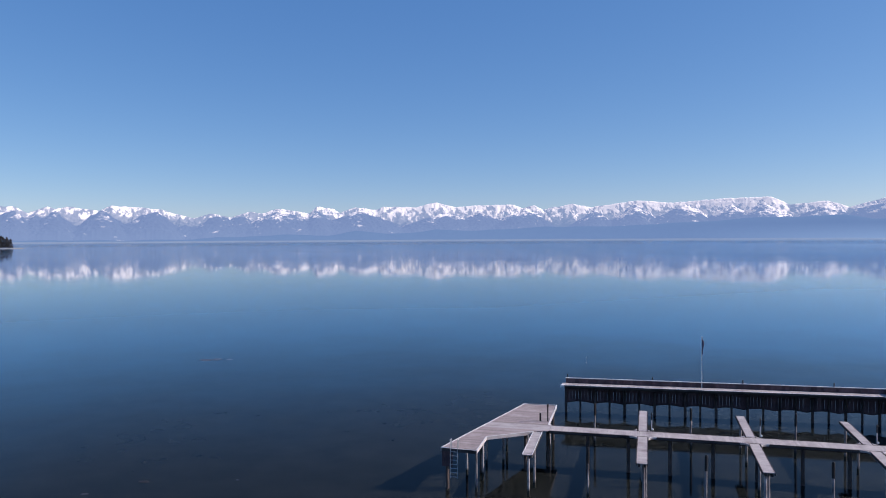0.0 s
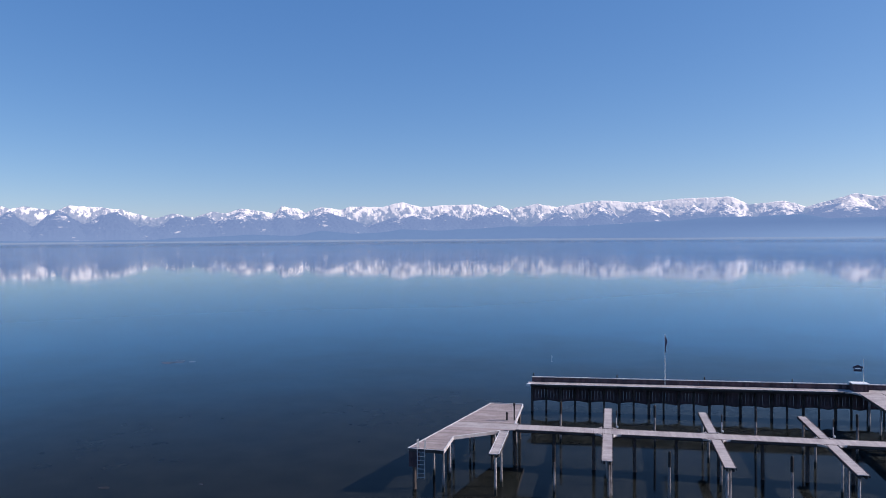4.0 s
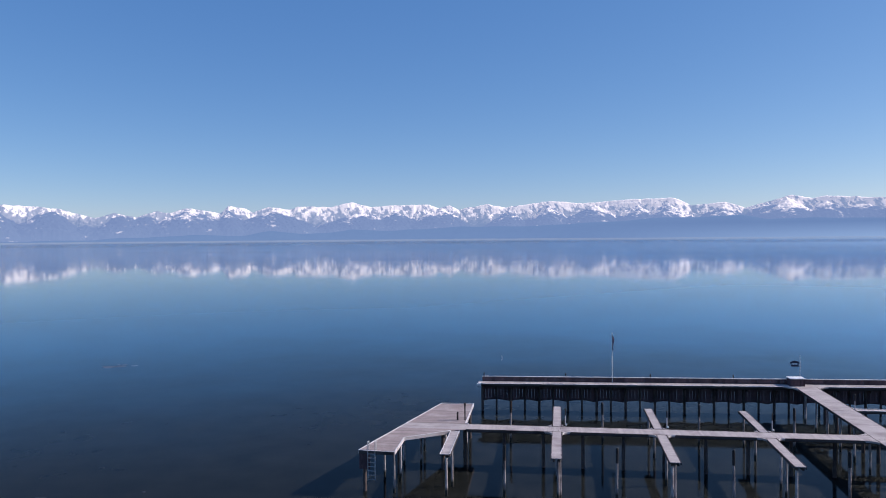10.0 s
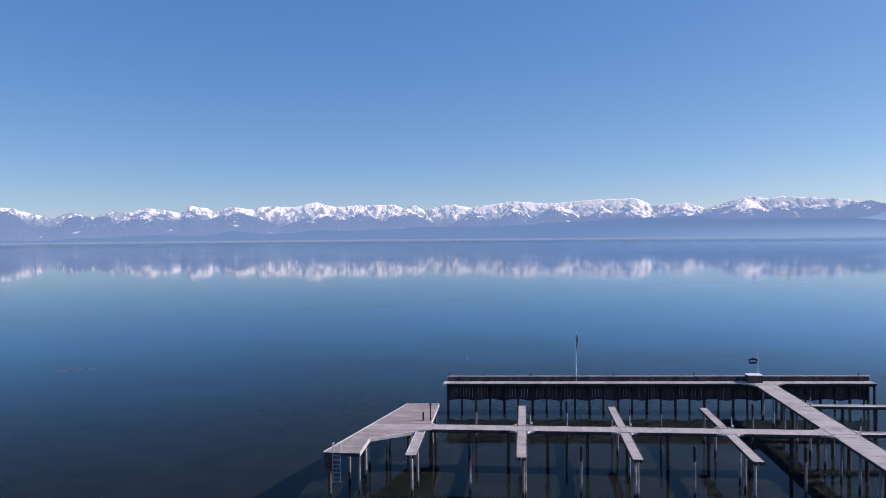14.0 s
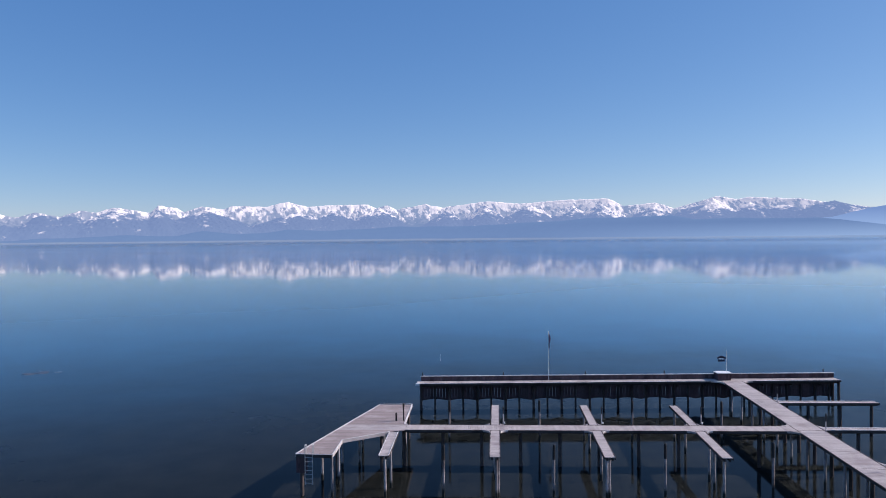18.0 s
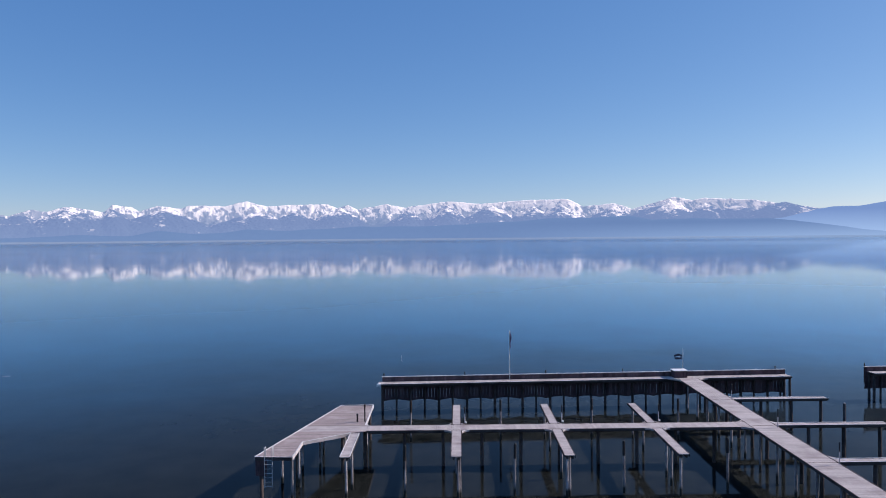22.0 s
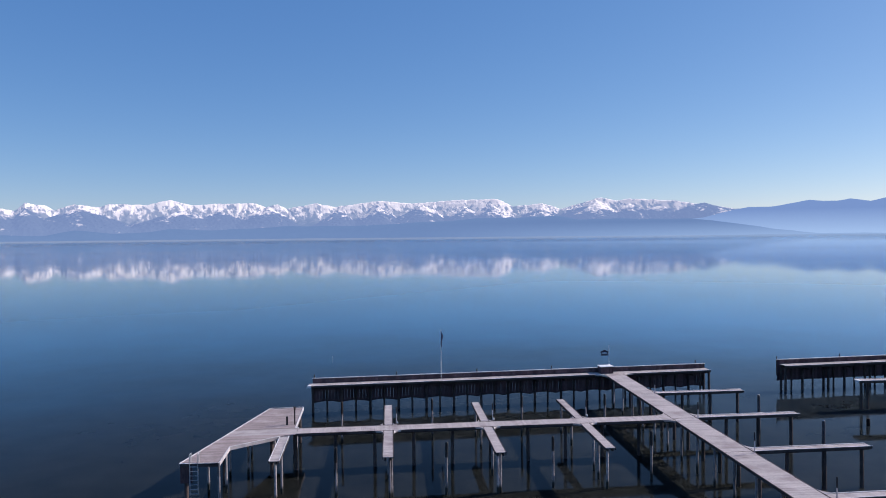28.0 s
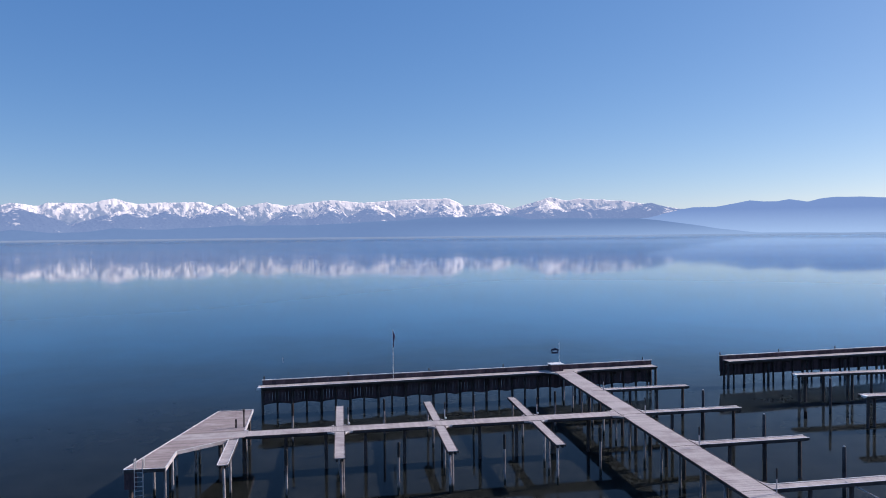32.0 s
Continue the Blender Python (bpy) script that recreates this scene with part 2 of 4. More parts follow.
def distant(name, ground, air, strength, foot=0.1, top=120.0, snow=None, patch=(0.022, 120.0, 90.0), east=0.0, glade=0.0, rock=0.0):
    """Far land whose haze, thinning with height, is painted as emission; snow: the levels between which it sets in."""
    m, nodes, links, b = material(name, 0.95)
    geo = nodes.new("ShaderNodeNewGeometry")
    map_ = nodes.new("ShaderNodeMapping")
    map_.inputs["Scale"].default_value = (1, 1, 1.6)
    links.new(geo.outputs["Position"], map_.inputs["Vector"])

    def cloud(scale, detail):
        n = nodes.new("ShaderNodeTexNoise")
        n.inputs["Scale"].default_value = scale
        n.inputs["Detail"].default_value = detail
        n.inputs["Roughness"].default_value = 0.72
        links.new(map_.outputs[0], n.inputs["Vector"])
        return n.outputs["Fac"]

    fine = cloud(patch[0], 8.0)
    col = ramp_node(nodes, [(0.35, tuple(v * 0.6 for v in ground)), (0.65, ground)])
    links.new(fine, col.inputs[0])
    c = col.outputs[0]
    sep = nodes.new("ShaderNodeSeparateXYZ")
    links.new(geo.outputs["Position"], sep.inputs[0])
    # the painted haze: thickest at the foot and to the east
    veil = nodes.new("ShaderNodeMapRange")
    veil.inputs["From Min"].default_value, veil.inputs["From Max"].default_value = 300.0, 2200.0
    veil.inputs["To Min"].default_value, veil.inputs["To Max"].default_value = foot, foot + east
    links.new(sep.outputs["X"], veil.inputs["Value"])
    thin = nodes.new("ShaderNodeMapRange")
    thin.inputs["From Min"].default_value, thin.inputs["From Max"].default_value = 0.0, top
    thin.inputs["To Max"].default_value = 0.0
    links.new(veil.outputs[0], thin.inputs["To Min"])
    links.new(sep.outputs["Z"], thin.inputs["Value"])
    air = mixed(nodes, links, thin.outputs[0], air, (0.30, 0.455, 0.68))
    # the haze colour goes into emission, so the far land itself glows
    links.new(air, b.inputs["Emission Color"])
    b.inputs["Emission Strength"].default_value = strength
    if snow:
        level = sep.outputs["Z"]
        for socket, metres in ((fine, patch[1]), (cloud(0.006, 2.0), patch[2])):
            add = nodes.new("ShaderNodeMath")
            add.operation = "MULTIPLY_ADD"
            add.inputs[1].default_value = metres
            links.new(socket, add.inputs[0])
            links.new(level, add.inputs[2])
            level = add.outputs[0]
        edge = nodes.new("ShaderNodeMapRange")
        edge.inputs["From Min"].default_value, edge.inputs["From Max"].default_value = snow
        links.new(level, edge.inputs["Value"])
        if glade:
            clear = nodes.new("ShaderNodeMapRange")
            clear.inputs["From Min"].default_value, clear.inputs["From Max"].default_value = glade, glade + 0.07
            clear.inputs["To Max"].default_value = 0.6
            links.new(cloud(0.008, 5.0), clear.inputs["Value"])
            most = nodes.new("ShaderNodeMath")
            most.operation = "MAXIMUM"
            links.new(edge.outputs[0], most.inputs[0])
            links.new(clear.outputs[0], most.inputs[1])
            edge = most
        if rock:
            # bare ribs: leaning streaks of rock that the snow leaves free
            lean = nodes.new("ShaderNodeMapping")
            lean.inputs["Rotation"].default_value = (0.0, radians(62), 0.0)
            lean.vector_type = "TEXTURE"
            lean.inputs["Scale"].default_value = (1.5, 1.5, 0.75)
            links.new(geo.outputs["Position"], lean.inputs["Vector"])
            streak = nodes.new("ShaderNodeTexNoise")
            streak.inputs["Scale"].default_value = 0.027
            streak.inputs["Detail"].default_value = 7.0
            streak.inputs["Roughness"].default_value = 0.66
            links.new(lean.outputs[0], streak.inputs["Vector"])
            bare = nodes.new("ShaderNodeMapRange")
            bare.inputs["From Min"].default_value, bare.inputs["From Max"].default_value = rock, rock + 0.08
            bare.inputs["To Min"].default_value, bare.inputs["To Max"].default_value = 1.0, 0.12
            # the snow lies closest along the crest
            height_ = nodes.new("ShaderNodeMath")
            height_.operation = "MULTIPLY_ADD"
            height_.inputs[1].default_value = -0.0014
            links.new(sep.outputs["Z"], height_.inputs[0])
            links.new(streak.outputs["Fac"], height_.inputs[2])
            links.new(height_.outputs[0], bare.inputs["Value"])
            cover = nodes.new("ShaderNodeMath")
            cover.operation = "MULTIPLY"
            links.new(edge.outputs[0], cover.inputs[0])
            links.new(bare.outputs[0], cover.inputs[1])
            edge = cover
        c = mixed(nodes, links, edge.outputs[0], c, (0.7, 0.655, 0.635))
        # the snow's glow stands for part of the sunlight on it
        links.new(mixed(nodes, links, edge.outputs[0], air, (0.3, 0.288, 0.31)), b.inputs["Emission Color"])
    links.new(c, b.inputs["Base Color"])
    b.inputs["Specular IOR Level"].default_value = 0.0
    return m


# far land: ground colour, then the glow that paints its haze
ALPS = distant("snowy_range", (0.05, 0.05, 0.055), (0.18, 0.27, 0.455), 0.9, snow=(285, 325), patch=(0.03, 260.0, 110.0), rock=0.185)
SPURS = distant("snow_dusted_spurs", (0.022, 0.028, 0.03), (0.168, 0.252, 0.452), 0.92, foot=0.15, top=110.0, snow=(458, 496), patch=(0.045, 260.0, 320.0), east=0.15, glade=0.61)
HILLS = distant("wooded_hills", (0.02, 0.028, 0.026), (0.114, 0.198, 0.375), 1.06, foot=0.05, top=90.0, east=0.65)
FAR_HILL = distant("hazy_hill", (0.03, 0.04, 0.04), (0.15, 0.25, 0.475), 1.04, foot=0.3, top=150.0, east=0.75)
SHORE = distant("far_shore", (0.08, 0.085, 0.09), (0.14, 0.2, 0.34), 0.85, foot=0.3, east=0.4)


# ---- building helpers ----
def box_bm(bm, lo, hi):
    """An upright box between two corners."""
    g = bmesh.ops.create_cube(bm, size=1)["verts"]
    size = [h - l for l, h in zip(lo, hi)]
    for v in g:
        v.co = Vector([l + (c + 0.5) * s for l, c, s in zip(lo, v.co, size)])
    return g


def finish(bm, name, mat):
    me = bpy.data.meshes.new(name)
    bm.normal_update()
    bm.to_mesh(me)
    bm.free()
    me.materials.append(mat)
    return me


def part(name, bm, mat, parent, label=""):
    ob = new(name, finish(bm, name, mat))
    ob.parent = parent
    if label:
        ob["label"] = label
    return ob


def shared(name, me, parent, m):
    """One more object on a mesh that its like share."""
    ob = new(name, me)
    ob.parent = parent
    ob.matrix_basis = m
    return ob


def thing(name, at, label, category, group="", turn=0.0):
    e = new(name)
    e.empty_display_size = 0.2
    e.matrix_basis = pose(*at, 0, 0, turn)
    return tagged(e, label, category, group)


def block_mesh(name, mat, size, bevel=0.008):
    bm = bmesh.new()
    box_bm(bm, [-s / 2 for s in size], [s / 2 for s in size])
    if bevel:
        bmesh.ops.bevel(bm, geom=bm.edges[:], offset=bevel, segments=1, affect="EDGES")
    return finish(bm, name, mat)


def pile_mesh(name, mat, radius, height, below=1.2, sides=12, cap=0.03):
    """A round timber pile from under the water to its height, slightly tapered, its top edge worn."""
    bm = bmesh.new()
    levels = [(-below, 1.06), (0.0, 1.04), (height - cap, 0.96), (height, 0.8)]
    rings = []
    for z, k in levels:
        rings.append([bm.verts.new((radius * k * math.cos(2 * math.pi * i / sides), radius * k * math.sin(2 * math.pi * i / sides), z)) for i in range(sides)])
    for a, b in zip(rings, rings[1:]):
        for i in range(sides):
            bm.faces.new((a[i], a[(i + 1) % sides], b[(i + 1) % sides], b[i]))
    bm.faces.new(rings[-1])
    me = finish(bm, name, mat)
    for p in me.polygons:
        p.use_smooth = len(p.vertices) == 4
    return me


def tube(bm, a, b, radius, sides=8):
    a, b = Vector(a), Vector(b)
    q = (b - a).to_track_quat("Z", "Y").to_matrix().to_4x4()
    bmesh.ops.create_cone(bm, cap_ends=True, segments=sides, radius1=radius, radius2=radius, depth=(b - a).length, matrix=Matrix.Translation((a + b) / 2) @ q)


def prism(bm, outline, z0, z1):
    """A flat plate with the given outline, anticlockwise from above."""
    low = [bm.verts.new((x, y, z0)) for x, y in outline]
    top = [bm.verts.new((x, y, z1)) for x, y in outline]
    n = len(outline)
    bm.faces.new(top)
    bm.faces.new(low[::-1])
    for i in range(n):
        bm.faces.new((low[i], low[(i + 1) % n], top[(i + 1) % n], top[i]))


DECK = 2.7
PITCH = 0.152
rng = random.Random(4)
PLANKS = {}
POST = pile_mesh("post", PILE, 0.08, DECK - 0.16)
DARK_PILE = timber("dark_pile", (0.05, 0.04, 0.038), (0.12, 0.095, 0.09), (0.035, 0.03, 0.028), grain=(4, 4, 0.6))
POST_SLIM = pile_mesh("post", DARK_PILE, 0.09, DECK - 0.16)
POST_STOUT = pile_mesh("stout_post", DARK_PILE, 0.12, DECK - 0.16)


def plank(parent, x, y, length, along_x, z=0.0, tilt=0.0, mat=None):
    """One deck board, lying along x or y about (x, y), its top at the deck's height z."""
    mat = mat or PLANK
    size = round(length, 2)
    key = (size, mat.name)
    if key not in PLANKS:
        PLANKS[key] = block_mesh("plank", mat, (size, PITCH - 0.008, 0.04), 0)
    m = pose(x, y, z - 0.02 + rng.uniform(-0.003, 0.003), 0, 0, (0 if along_x else 90) + tilt + rng.uniform(-0.25, 0.25))
    m = m @ pose(rng.uniform(-0.015, 0.015), 0, 0)
    return shared("plank", PLANKS[key], parent, m)


def post(parent, x, y, stout=False, z=0.0):
    return shared("post", POST_STOUT if stout else POST, parent, pose(x, y, z - DECK, 0, 0, rng.uniform(0, 360)) @ pose(0, 0, 0, rng.uniform(-0.5, 0.5), rng.uniform(-0.5, 0.5), 0))


def straight_jetty(name, label, category, group, x0, x1, y0, y1, along_x, posts, fascia=0.16, turn=0.0, origin=None, edge=0.05, strip=False):
    """A jetty along x or y: cross planks, two side boards, two beams under them and posts, in its own axes at the deck's height."""
    ox, oy = origin if origin else (0, 0)
    e = thing(name, (ox, oy, DECK), label, category, group, turn)
    a, b = (x0, x1) if along_x else (y0, y1)
    w0, w1 = (y0, y1) if along_x else (x0, x1)
    n = max(1, round((b - a) / PITCH))
    for i in range(n):
        u = a + (i + 0.5) * (b - a) / n
        v = (w0 + w1) / 2
        plank(e, u if along_x else v, v if along_x else u, w1 - w0 - 0.02, not along_x)
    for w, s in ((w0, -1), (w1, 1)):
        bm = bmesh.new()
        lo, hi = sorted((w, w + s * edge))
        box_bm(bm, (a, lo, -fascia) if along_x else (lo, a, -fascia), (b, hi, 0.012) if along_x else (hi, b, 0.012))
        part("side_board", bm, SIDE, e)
        if strip:
            bm = bmesh.new()
            lo, hi = sorted((w - s * 0.006, w + s * (edge + 0.006)))
            box_bm(bm, (a, lo, 0.013) if along_x else (lo, a, 0.013), (b, hi, 0.032) if along_x else (hi, b, 0.032))
            part("edge_strip", bm, EDGE, e, "pale edge strip")
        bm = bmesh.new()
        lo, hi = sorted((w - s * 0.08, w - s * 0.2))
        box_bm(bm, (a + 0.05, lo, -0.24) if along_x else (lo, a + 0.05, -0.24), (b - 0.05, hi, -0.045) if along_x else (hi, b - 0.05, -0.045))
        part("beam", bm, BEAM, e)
    for p in posts:
        post(e, *p)
    return e


def corner_gusset(parent, x, y, dx, dy, size=0.5, pale=False):
    """A deck plate with a hollow curved edge in the angle between two jetties, and its edge board; pale paints a sunlit
    rim, else it is grey.
    """
    arc = [math.pi / 2 * k / 6 for k in range(7)]
    curve = [(x + dx * size * (1 - math.sin(a)), y + dy * size * (1 - math.cos(a))) for a in arc]
    rim = [(x + dx * (size + 0.04) * (1 - math.sin(a)), y + dy * (size + 0.04) * (1 - math.cos(a))) for a in arc]
    outline = [(x, y)] + (curve[::-1] if dx * dy < 0 else curve)[::-1]
    bm = bmesh.new()
    prism(bm, outline, -0.12, 0.006)
    bmesh.ops.recalc_face_normals(bm, faces=bm.faces[:])
    part("gusset", bm, PLANK, parent, "curved corner plate")
    bm = bmesh.new()
    for k in range(6):
        quad = [curve[k], curve[k + 1], rim[k + 1], rim[k]]
        prism(bm, quad, -0.035, 0.024 if pale else 0.01)
    bmesh.ops.recalc_face_normals(bm, faces=bm.faces[:])
    if pale:
        part("edge_strip", bm, EDGE, parent, "pale edge strip")
    else:
        part("edge_strip", bm, PLANK, parent)


# ---- the setting: water and far land ----
def polar_sheet(name, mat, az0, az1, steps, rings, height, label, category):
    """A sheet of land by azimuth (degrees, left of +y) and rings of distance; height(az, k, r) in metres."""
    az = np.linspace(az0, az1, steps)
    verts, faces = [], []
    for k, r in enumerate(rings):
        z = height(az, k / (len(rings) - 1), r)
        a = np.radians(az)
        verts.append(np.stack([-np.sin(a) * r, np.cos(a) * r, z], -1))
    verts = np.concatenate(verts)
    for k in range(len(rings) - 1):
        for i in range(steps - 1):
            p = k * steps + i
            faces.append((p, p + steps, p + steps + 1, p + 1))
    me = bpy.data.meshes.new(name)
    me.from_pydata(verts.tolist(), [], faces)
    me.materials.append(mat)
    for p in me.polygons:
        p.use_smooth = True
    return tagged(new(name, me), label, category, kind="structure")


def wave_noise(x, y, seed, octaves=5, gain=0.5):
    """Smooth random relief of two coordinates, -1 to 1."""
    r = np.random.RandomState(seed)
    out, amp, total = np.zeros(np.broadcast(x, y).shape), 1.0, 0.0
    for o in range(octaves):
        for _ in range(4):
            th, ph = r.uniform(0, math.pi * 2), r.uniform(0, math.pi * 2)
            k = 2.0 ** o * r.uniform(0.75, 1.3)
            out = out + amp * np.sin(k * (x * math.cos(th) + y * math.sin(th)) * 2 * math.pi + ph) / 2
        total += amp
        amp *= gain
    return out / total


# summits and saddles of the snowy range: azimuth, height angle
SUMMITS = [(62, 2.1), (54, 2.4), (49, 2.2), (45.9, 2.4), (45.0, 1.94), (43.8, 2.4), (43.3, 2.25), (42.6, 2.42), (40.5, 2.16), (39.7, 2.54), (37.5, 2.41), (36.4, 2.29), (34.9, 1.88), (34.0, 1.63), (32.8, 2.02), (31.3, 1.72), (29.9, 2.17), (28.9, 2.04), (27.7, 2.44), (25.3, 2.05), (24.7, 2.59), (23.4, 2.41), (22.9, 2.1), (21.6, 2.55), (20.0, 2.32), (19.4, 2.59), (16.8, 2.54), (15.2, 2.94), (13.7, 2.53), (11.8, 2.65), (8.9, 2.71), (8.2, 2.39), (7.3, 2.65), (6.6, 2.28), (4.3, 2.7), (2.8, 2.42), (-0.8, 2.89), (-3.4, 2.66), (-6.6, 2.89), (-10.3, 2.95), (-11.5, 2.34), (-13.9, 2.56), (-15.3, 2.08), (-18.4, 2.94), (-19.8, 2.64), (-20.5, 2.81), (-24.1, 2.56), (-28.2, 1.86), (-40, 0.9)]


def ridged(x, y, size, seed, octaves=4):
    """Relief of sharp crests and valleys, 0 to 1, whose largest shapes are about size metres."""
    out, amp, total = 0.0, 1.0, 0.0
    for o in range(octaves):
        n = np.abs(wave_noise(x / size * 2 ** o, y / size * 2 ** o, seed + 7 * o, 2, 0.6))
        out = out + amp * (1 - np.clip(n * 1.5, 0, 1)) ** 1.4
        total += amp
        amp *= 0.5
    return out / total


def skyline(az):
    """Height angle of the crest: the summits, with small teeth between them."""
    xs, hs = zip(*sorted(SUMMITS))
    return np.interp(az, xs, hs) + 0.03 * wave_noise(az / 1.1, 0 * az, 3, 4, 0.6) - 0.03 * np.abs(wave_noise(az / 0.7, 0 * az + 1, 9, 2))


def snowy_range():
    """The summits: slopes with leaning ribs and gullies that climb to the crest line."""
    az = np.linspace(64, -72, 2600)
    rings = np.concatenate([np.linspace(4700, 4900, 40), [4914, 4940]])
    A, R = np.meshgrid(az, rings)
    up = np.clip((R - 4700) / 200, 0, 1)
    line = np.tan(np.radians(np.maximum(skyline(az), 0.05))) * 4900 + EYE
    east = -np.radians(A) * 4800
    tall = up * 260.0
    lean = east + 0.9 * tall * np.sign(wave_noise(east / 420, 0 * up, 12, 2)) * np.abs(wave_noise(east / 420, 0 * up, 12, 2)) ** 0.5
    ribs = ridged(lean, tall, 210.0, 5, 4) - 0.5
    bowls = wave_noise(lean / 210, tall / 95, 8, 4, 0.6)
    fade = np.sin(np.clip(up, 0, 1) * math.pi) ** 0.6
    z = line * up ** 0.85 + fade * (7 * ribs + 12 * bowls) - 4 * (up <= 0)
    z = np.where(R > 4900, line * 0.8, z)
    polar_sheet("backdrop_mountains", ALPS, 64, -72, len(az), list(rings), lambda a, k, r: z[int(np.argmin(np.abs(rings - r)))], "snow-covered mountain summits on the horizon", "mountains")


snowy_range()

# dark spurs before the snow: azimuth, height angle of the top, fall of the western and of the eastern flank
SPUR_TOPS = [(54, 2.1, 0.6, 0.6), (45.9, 2.24, 0.76, 1.13), (44.6, 1.87, 0.9, 0.9), (43.3, 2.13, 0.76, 1.19), (40.3, 2.29, 0.88, 0.9), (36.7, 2.21, 0.51, 0.92), (32.2, 1.89, 0.56, 0.49), (30.5, 1.81, 0.54, 0.52), (27.7, 2.4, 0.59, 0.43), (24.7, 2.36, 1.3, 0.86), (21.2, 2.32, 0.4, 0.44), (14.3, 2.12, 0.31, 0.34), (11.6, 2.1, 0.49, 0.46), (7.9, 2.39, 0.46, 0.67), (2.6, 2.23, 0.75, 0.68), (-0.6, 2.63, 0.81, 0.79), (-4.3, 2.51, 0.47, 0.59), (-7.5, 2.48, 0.64, 0.7), (-9.7, 2.56, 0.65, 0.65), (-13.9, 2.48, 0.67, 0.76), (-16.7, 2.47, 0.71, 0.64), (-18.0, 2.81, 0.59, 0.63), (-20.6, 2.41, 0.57, 0.53), (-22.8, 2.23, 0.39, 0.34), (-25.9, 2.39, 0.35, 0.29)]


def spur_field():
    """Pyramid-like spurs with uneven flanks before the summits, and lower ones towards the lake; where they meet, valleys run down."""
    r = random.Random(31)
    az = np.linspace(64, -72, 2600)
    rings = np.linspace(4445, 4790, 84)
    z = np.full((len(rings), len(az)), -4.0)
    east = -np.radians(az) * 4700
    peaks = [(at, h, west, fall, 4718 + r.uniform(-12, 12)) for at, h, west, fall in SPUR_TOPS]
    # a base of wooded ground under the snow line, and lower hills towards the lake
    for far, low, high, spacing in ((4690, 0.58, 0.7, 1.5), (4640, 0.4, 0.58, 2.4), (4560, 0.22, 0.4, 2.8)):
        at = -74.0
        while at < 66:
            fall = r.uniform(0.25, 0.4)
            peaks.append((at, min(1.75, float(skyline(np.array([at]))[0])) * r.uniform(low, high), fall, fall, far + r.uniform(-20, 20)))
            at += spacing * r.uniform(0.55, 1.5)
    A, R = np.meshgrid(east, rings)
    bend = 26 * wave_noise(A / 150, R / 110, 77, 4, 0.6)
    for at, h, west, fall, dist in peaks:
        top = math.tan(radians(max(h, 0.05))) * dist + EYE
        dx = A + radians(at) * 4700
        dx = dx + (bend - bend.mean()) * np.clip(np.abs(dx) / 60, 0, 1)
        dy = (R - dist) * 0.8
        side = np.where(dx < 0, -dx * west, dx * fall)
        z = np.maximum(z, top - np.hypot(side, dy * 0.6))
    z = z + 11 * (ridged(A, R, 110.0, 44, 2) - 0.6) * np.clip(z / 60, 0, 1)
    z[-1] = -4
    z[0] = -4
    polar_sheet("backdrop_spurs", SPURS, 64, -72, len(az), list(rings), lambda a, k, q: z[int(np.argmin(np.abs(rings - q)))], "hazy blue wooded spurs with snow patches before the summits", "mountains")


spur_field()

HILL_LINE = [(64, 0.0), (35.8, 0.0), (34.2, 0.03), (32.5, 0.15), (29.3, 0.23), (27.4, 0.4), (24.8, 0.29), (23.4, 0.33), (21.6, 0.64), (18.9, 0.4), (17.5, 0.44), (15.3, 0.71), (11.6, 0.64), (6.6, 0.88), (0.0, 0.91), (-2.9, 1.1), (-6.2, 1.19), (-9.4, 1.46), (-11.7, 1.4), (-13.1, 1.52), (-14.9, 1.54), (-16.7, 1.25), (-19.4, 1.26), (-22.4, 1.18), (-25.0, 1.2), (-28.2, 0.8), (-31, 0.3), (-34, -0.05), (-72, -0.18)]
BIG_LINE = [(-18, 0.4), (-22, 0.9), (-26.0, 1.2), (-28.3, 1.78), (-29.2, 1.94), (-30.8, 1.91), (-31.6, 2.06), (-33.2, 2.35), (-34.1, 2.24), (-35.0, 2.22), (-35.8, 2.36), (-37.0, 2.16), (-37.8, 2.34), (-38.8, 2.42), (-40.2, 2.41), (-42, 2.26), (-48, 2.3), (-56, 2.0), (-72, 1.5)]


def ridge(line, dist, seed, rough):
    xs, hs = zip(*sorted(line))

    def height(az, k, r):
        crest = np.interp(az, xs, hs) + rough * wave_noise(az / 4.0, 0 * az, seed)
        z = (np.tan(np.radians(np.maximum(crest, -0.2))) * dist + EYE) * np.sin(min(k / 0.7, 1.0) * math.pi / 2)
        if k > 0.72:
            z = z * (1 - (k - 0.7) * 2)
        return z if k > 0 else z * 0 - 4

    return height


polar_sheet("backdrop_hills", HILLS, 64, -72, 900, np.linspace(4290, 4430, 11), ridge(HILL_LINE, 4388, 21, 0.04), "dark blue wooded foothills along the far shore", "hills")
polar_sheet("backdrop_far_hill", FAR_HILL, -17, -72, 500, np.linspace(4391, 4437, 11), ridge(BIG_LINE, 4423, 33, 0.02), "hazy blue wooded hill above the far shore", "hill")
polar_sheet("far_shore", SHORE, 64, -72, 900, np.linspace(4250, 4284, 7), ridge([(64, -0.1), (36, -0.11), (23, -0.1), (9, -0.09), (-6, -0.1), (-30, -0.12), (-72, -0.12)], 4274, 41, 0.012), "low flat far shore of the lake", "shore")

bm = bmesh.new()
bmesh.ops.create_circle(bm, cap_ends=True, segments=96, radius=4985)
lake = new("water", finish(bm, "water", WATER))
tagged(lake, "calm blue lake water mirroring the sky and mountains", "water", kind="structure")

# ---- breakwater piers at the back ----
LEAN_BACK = 2.65


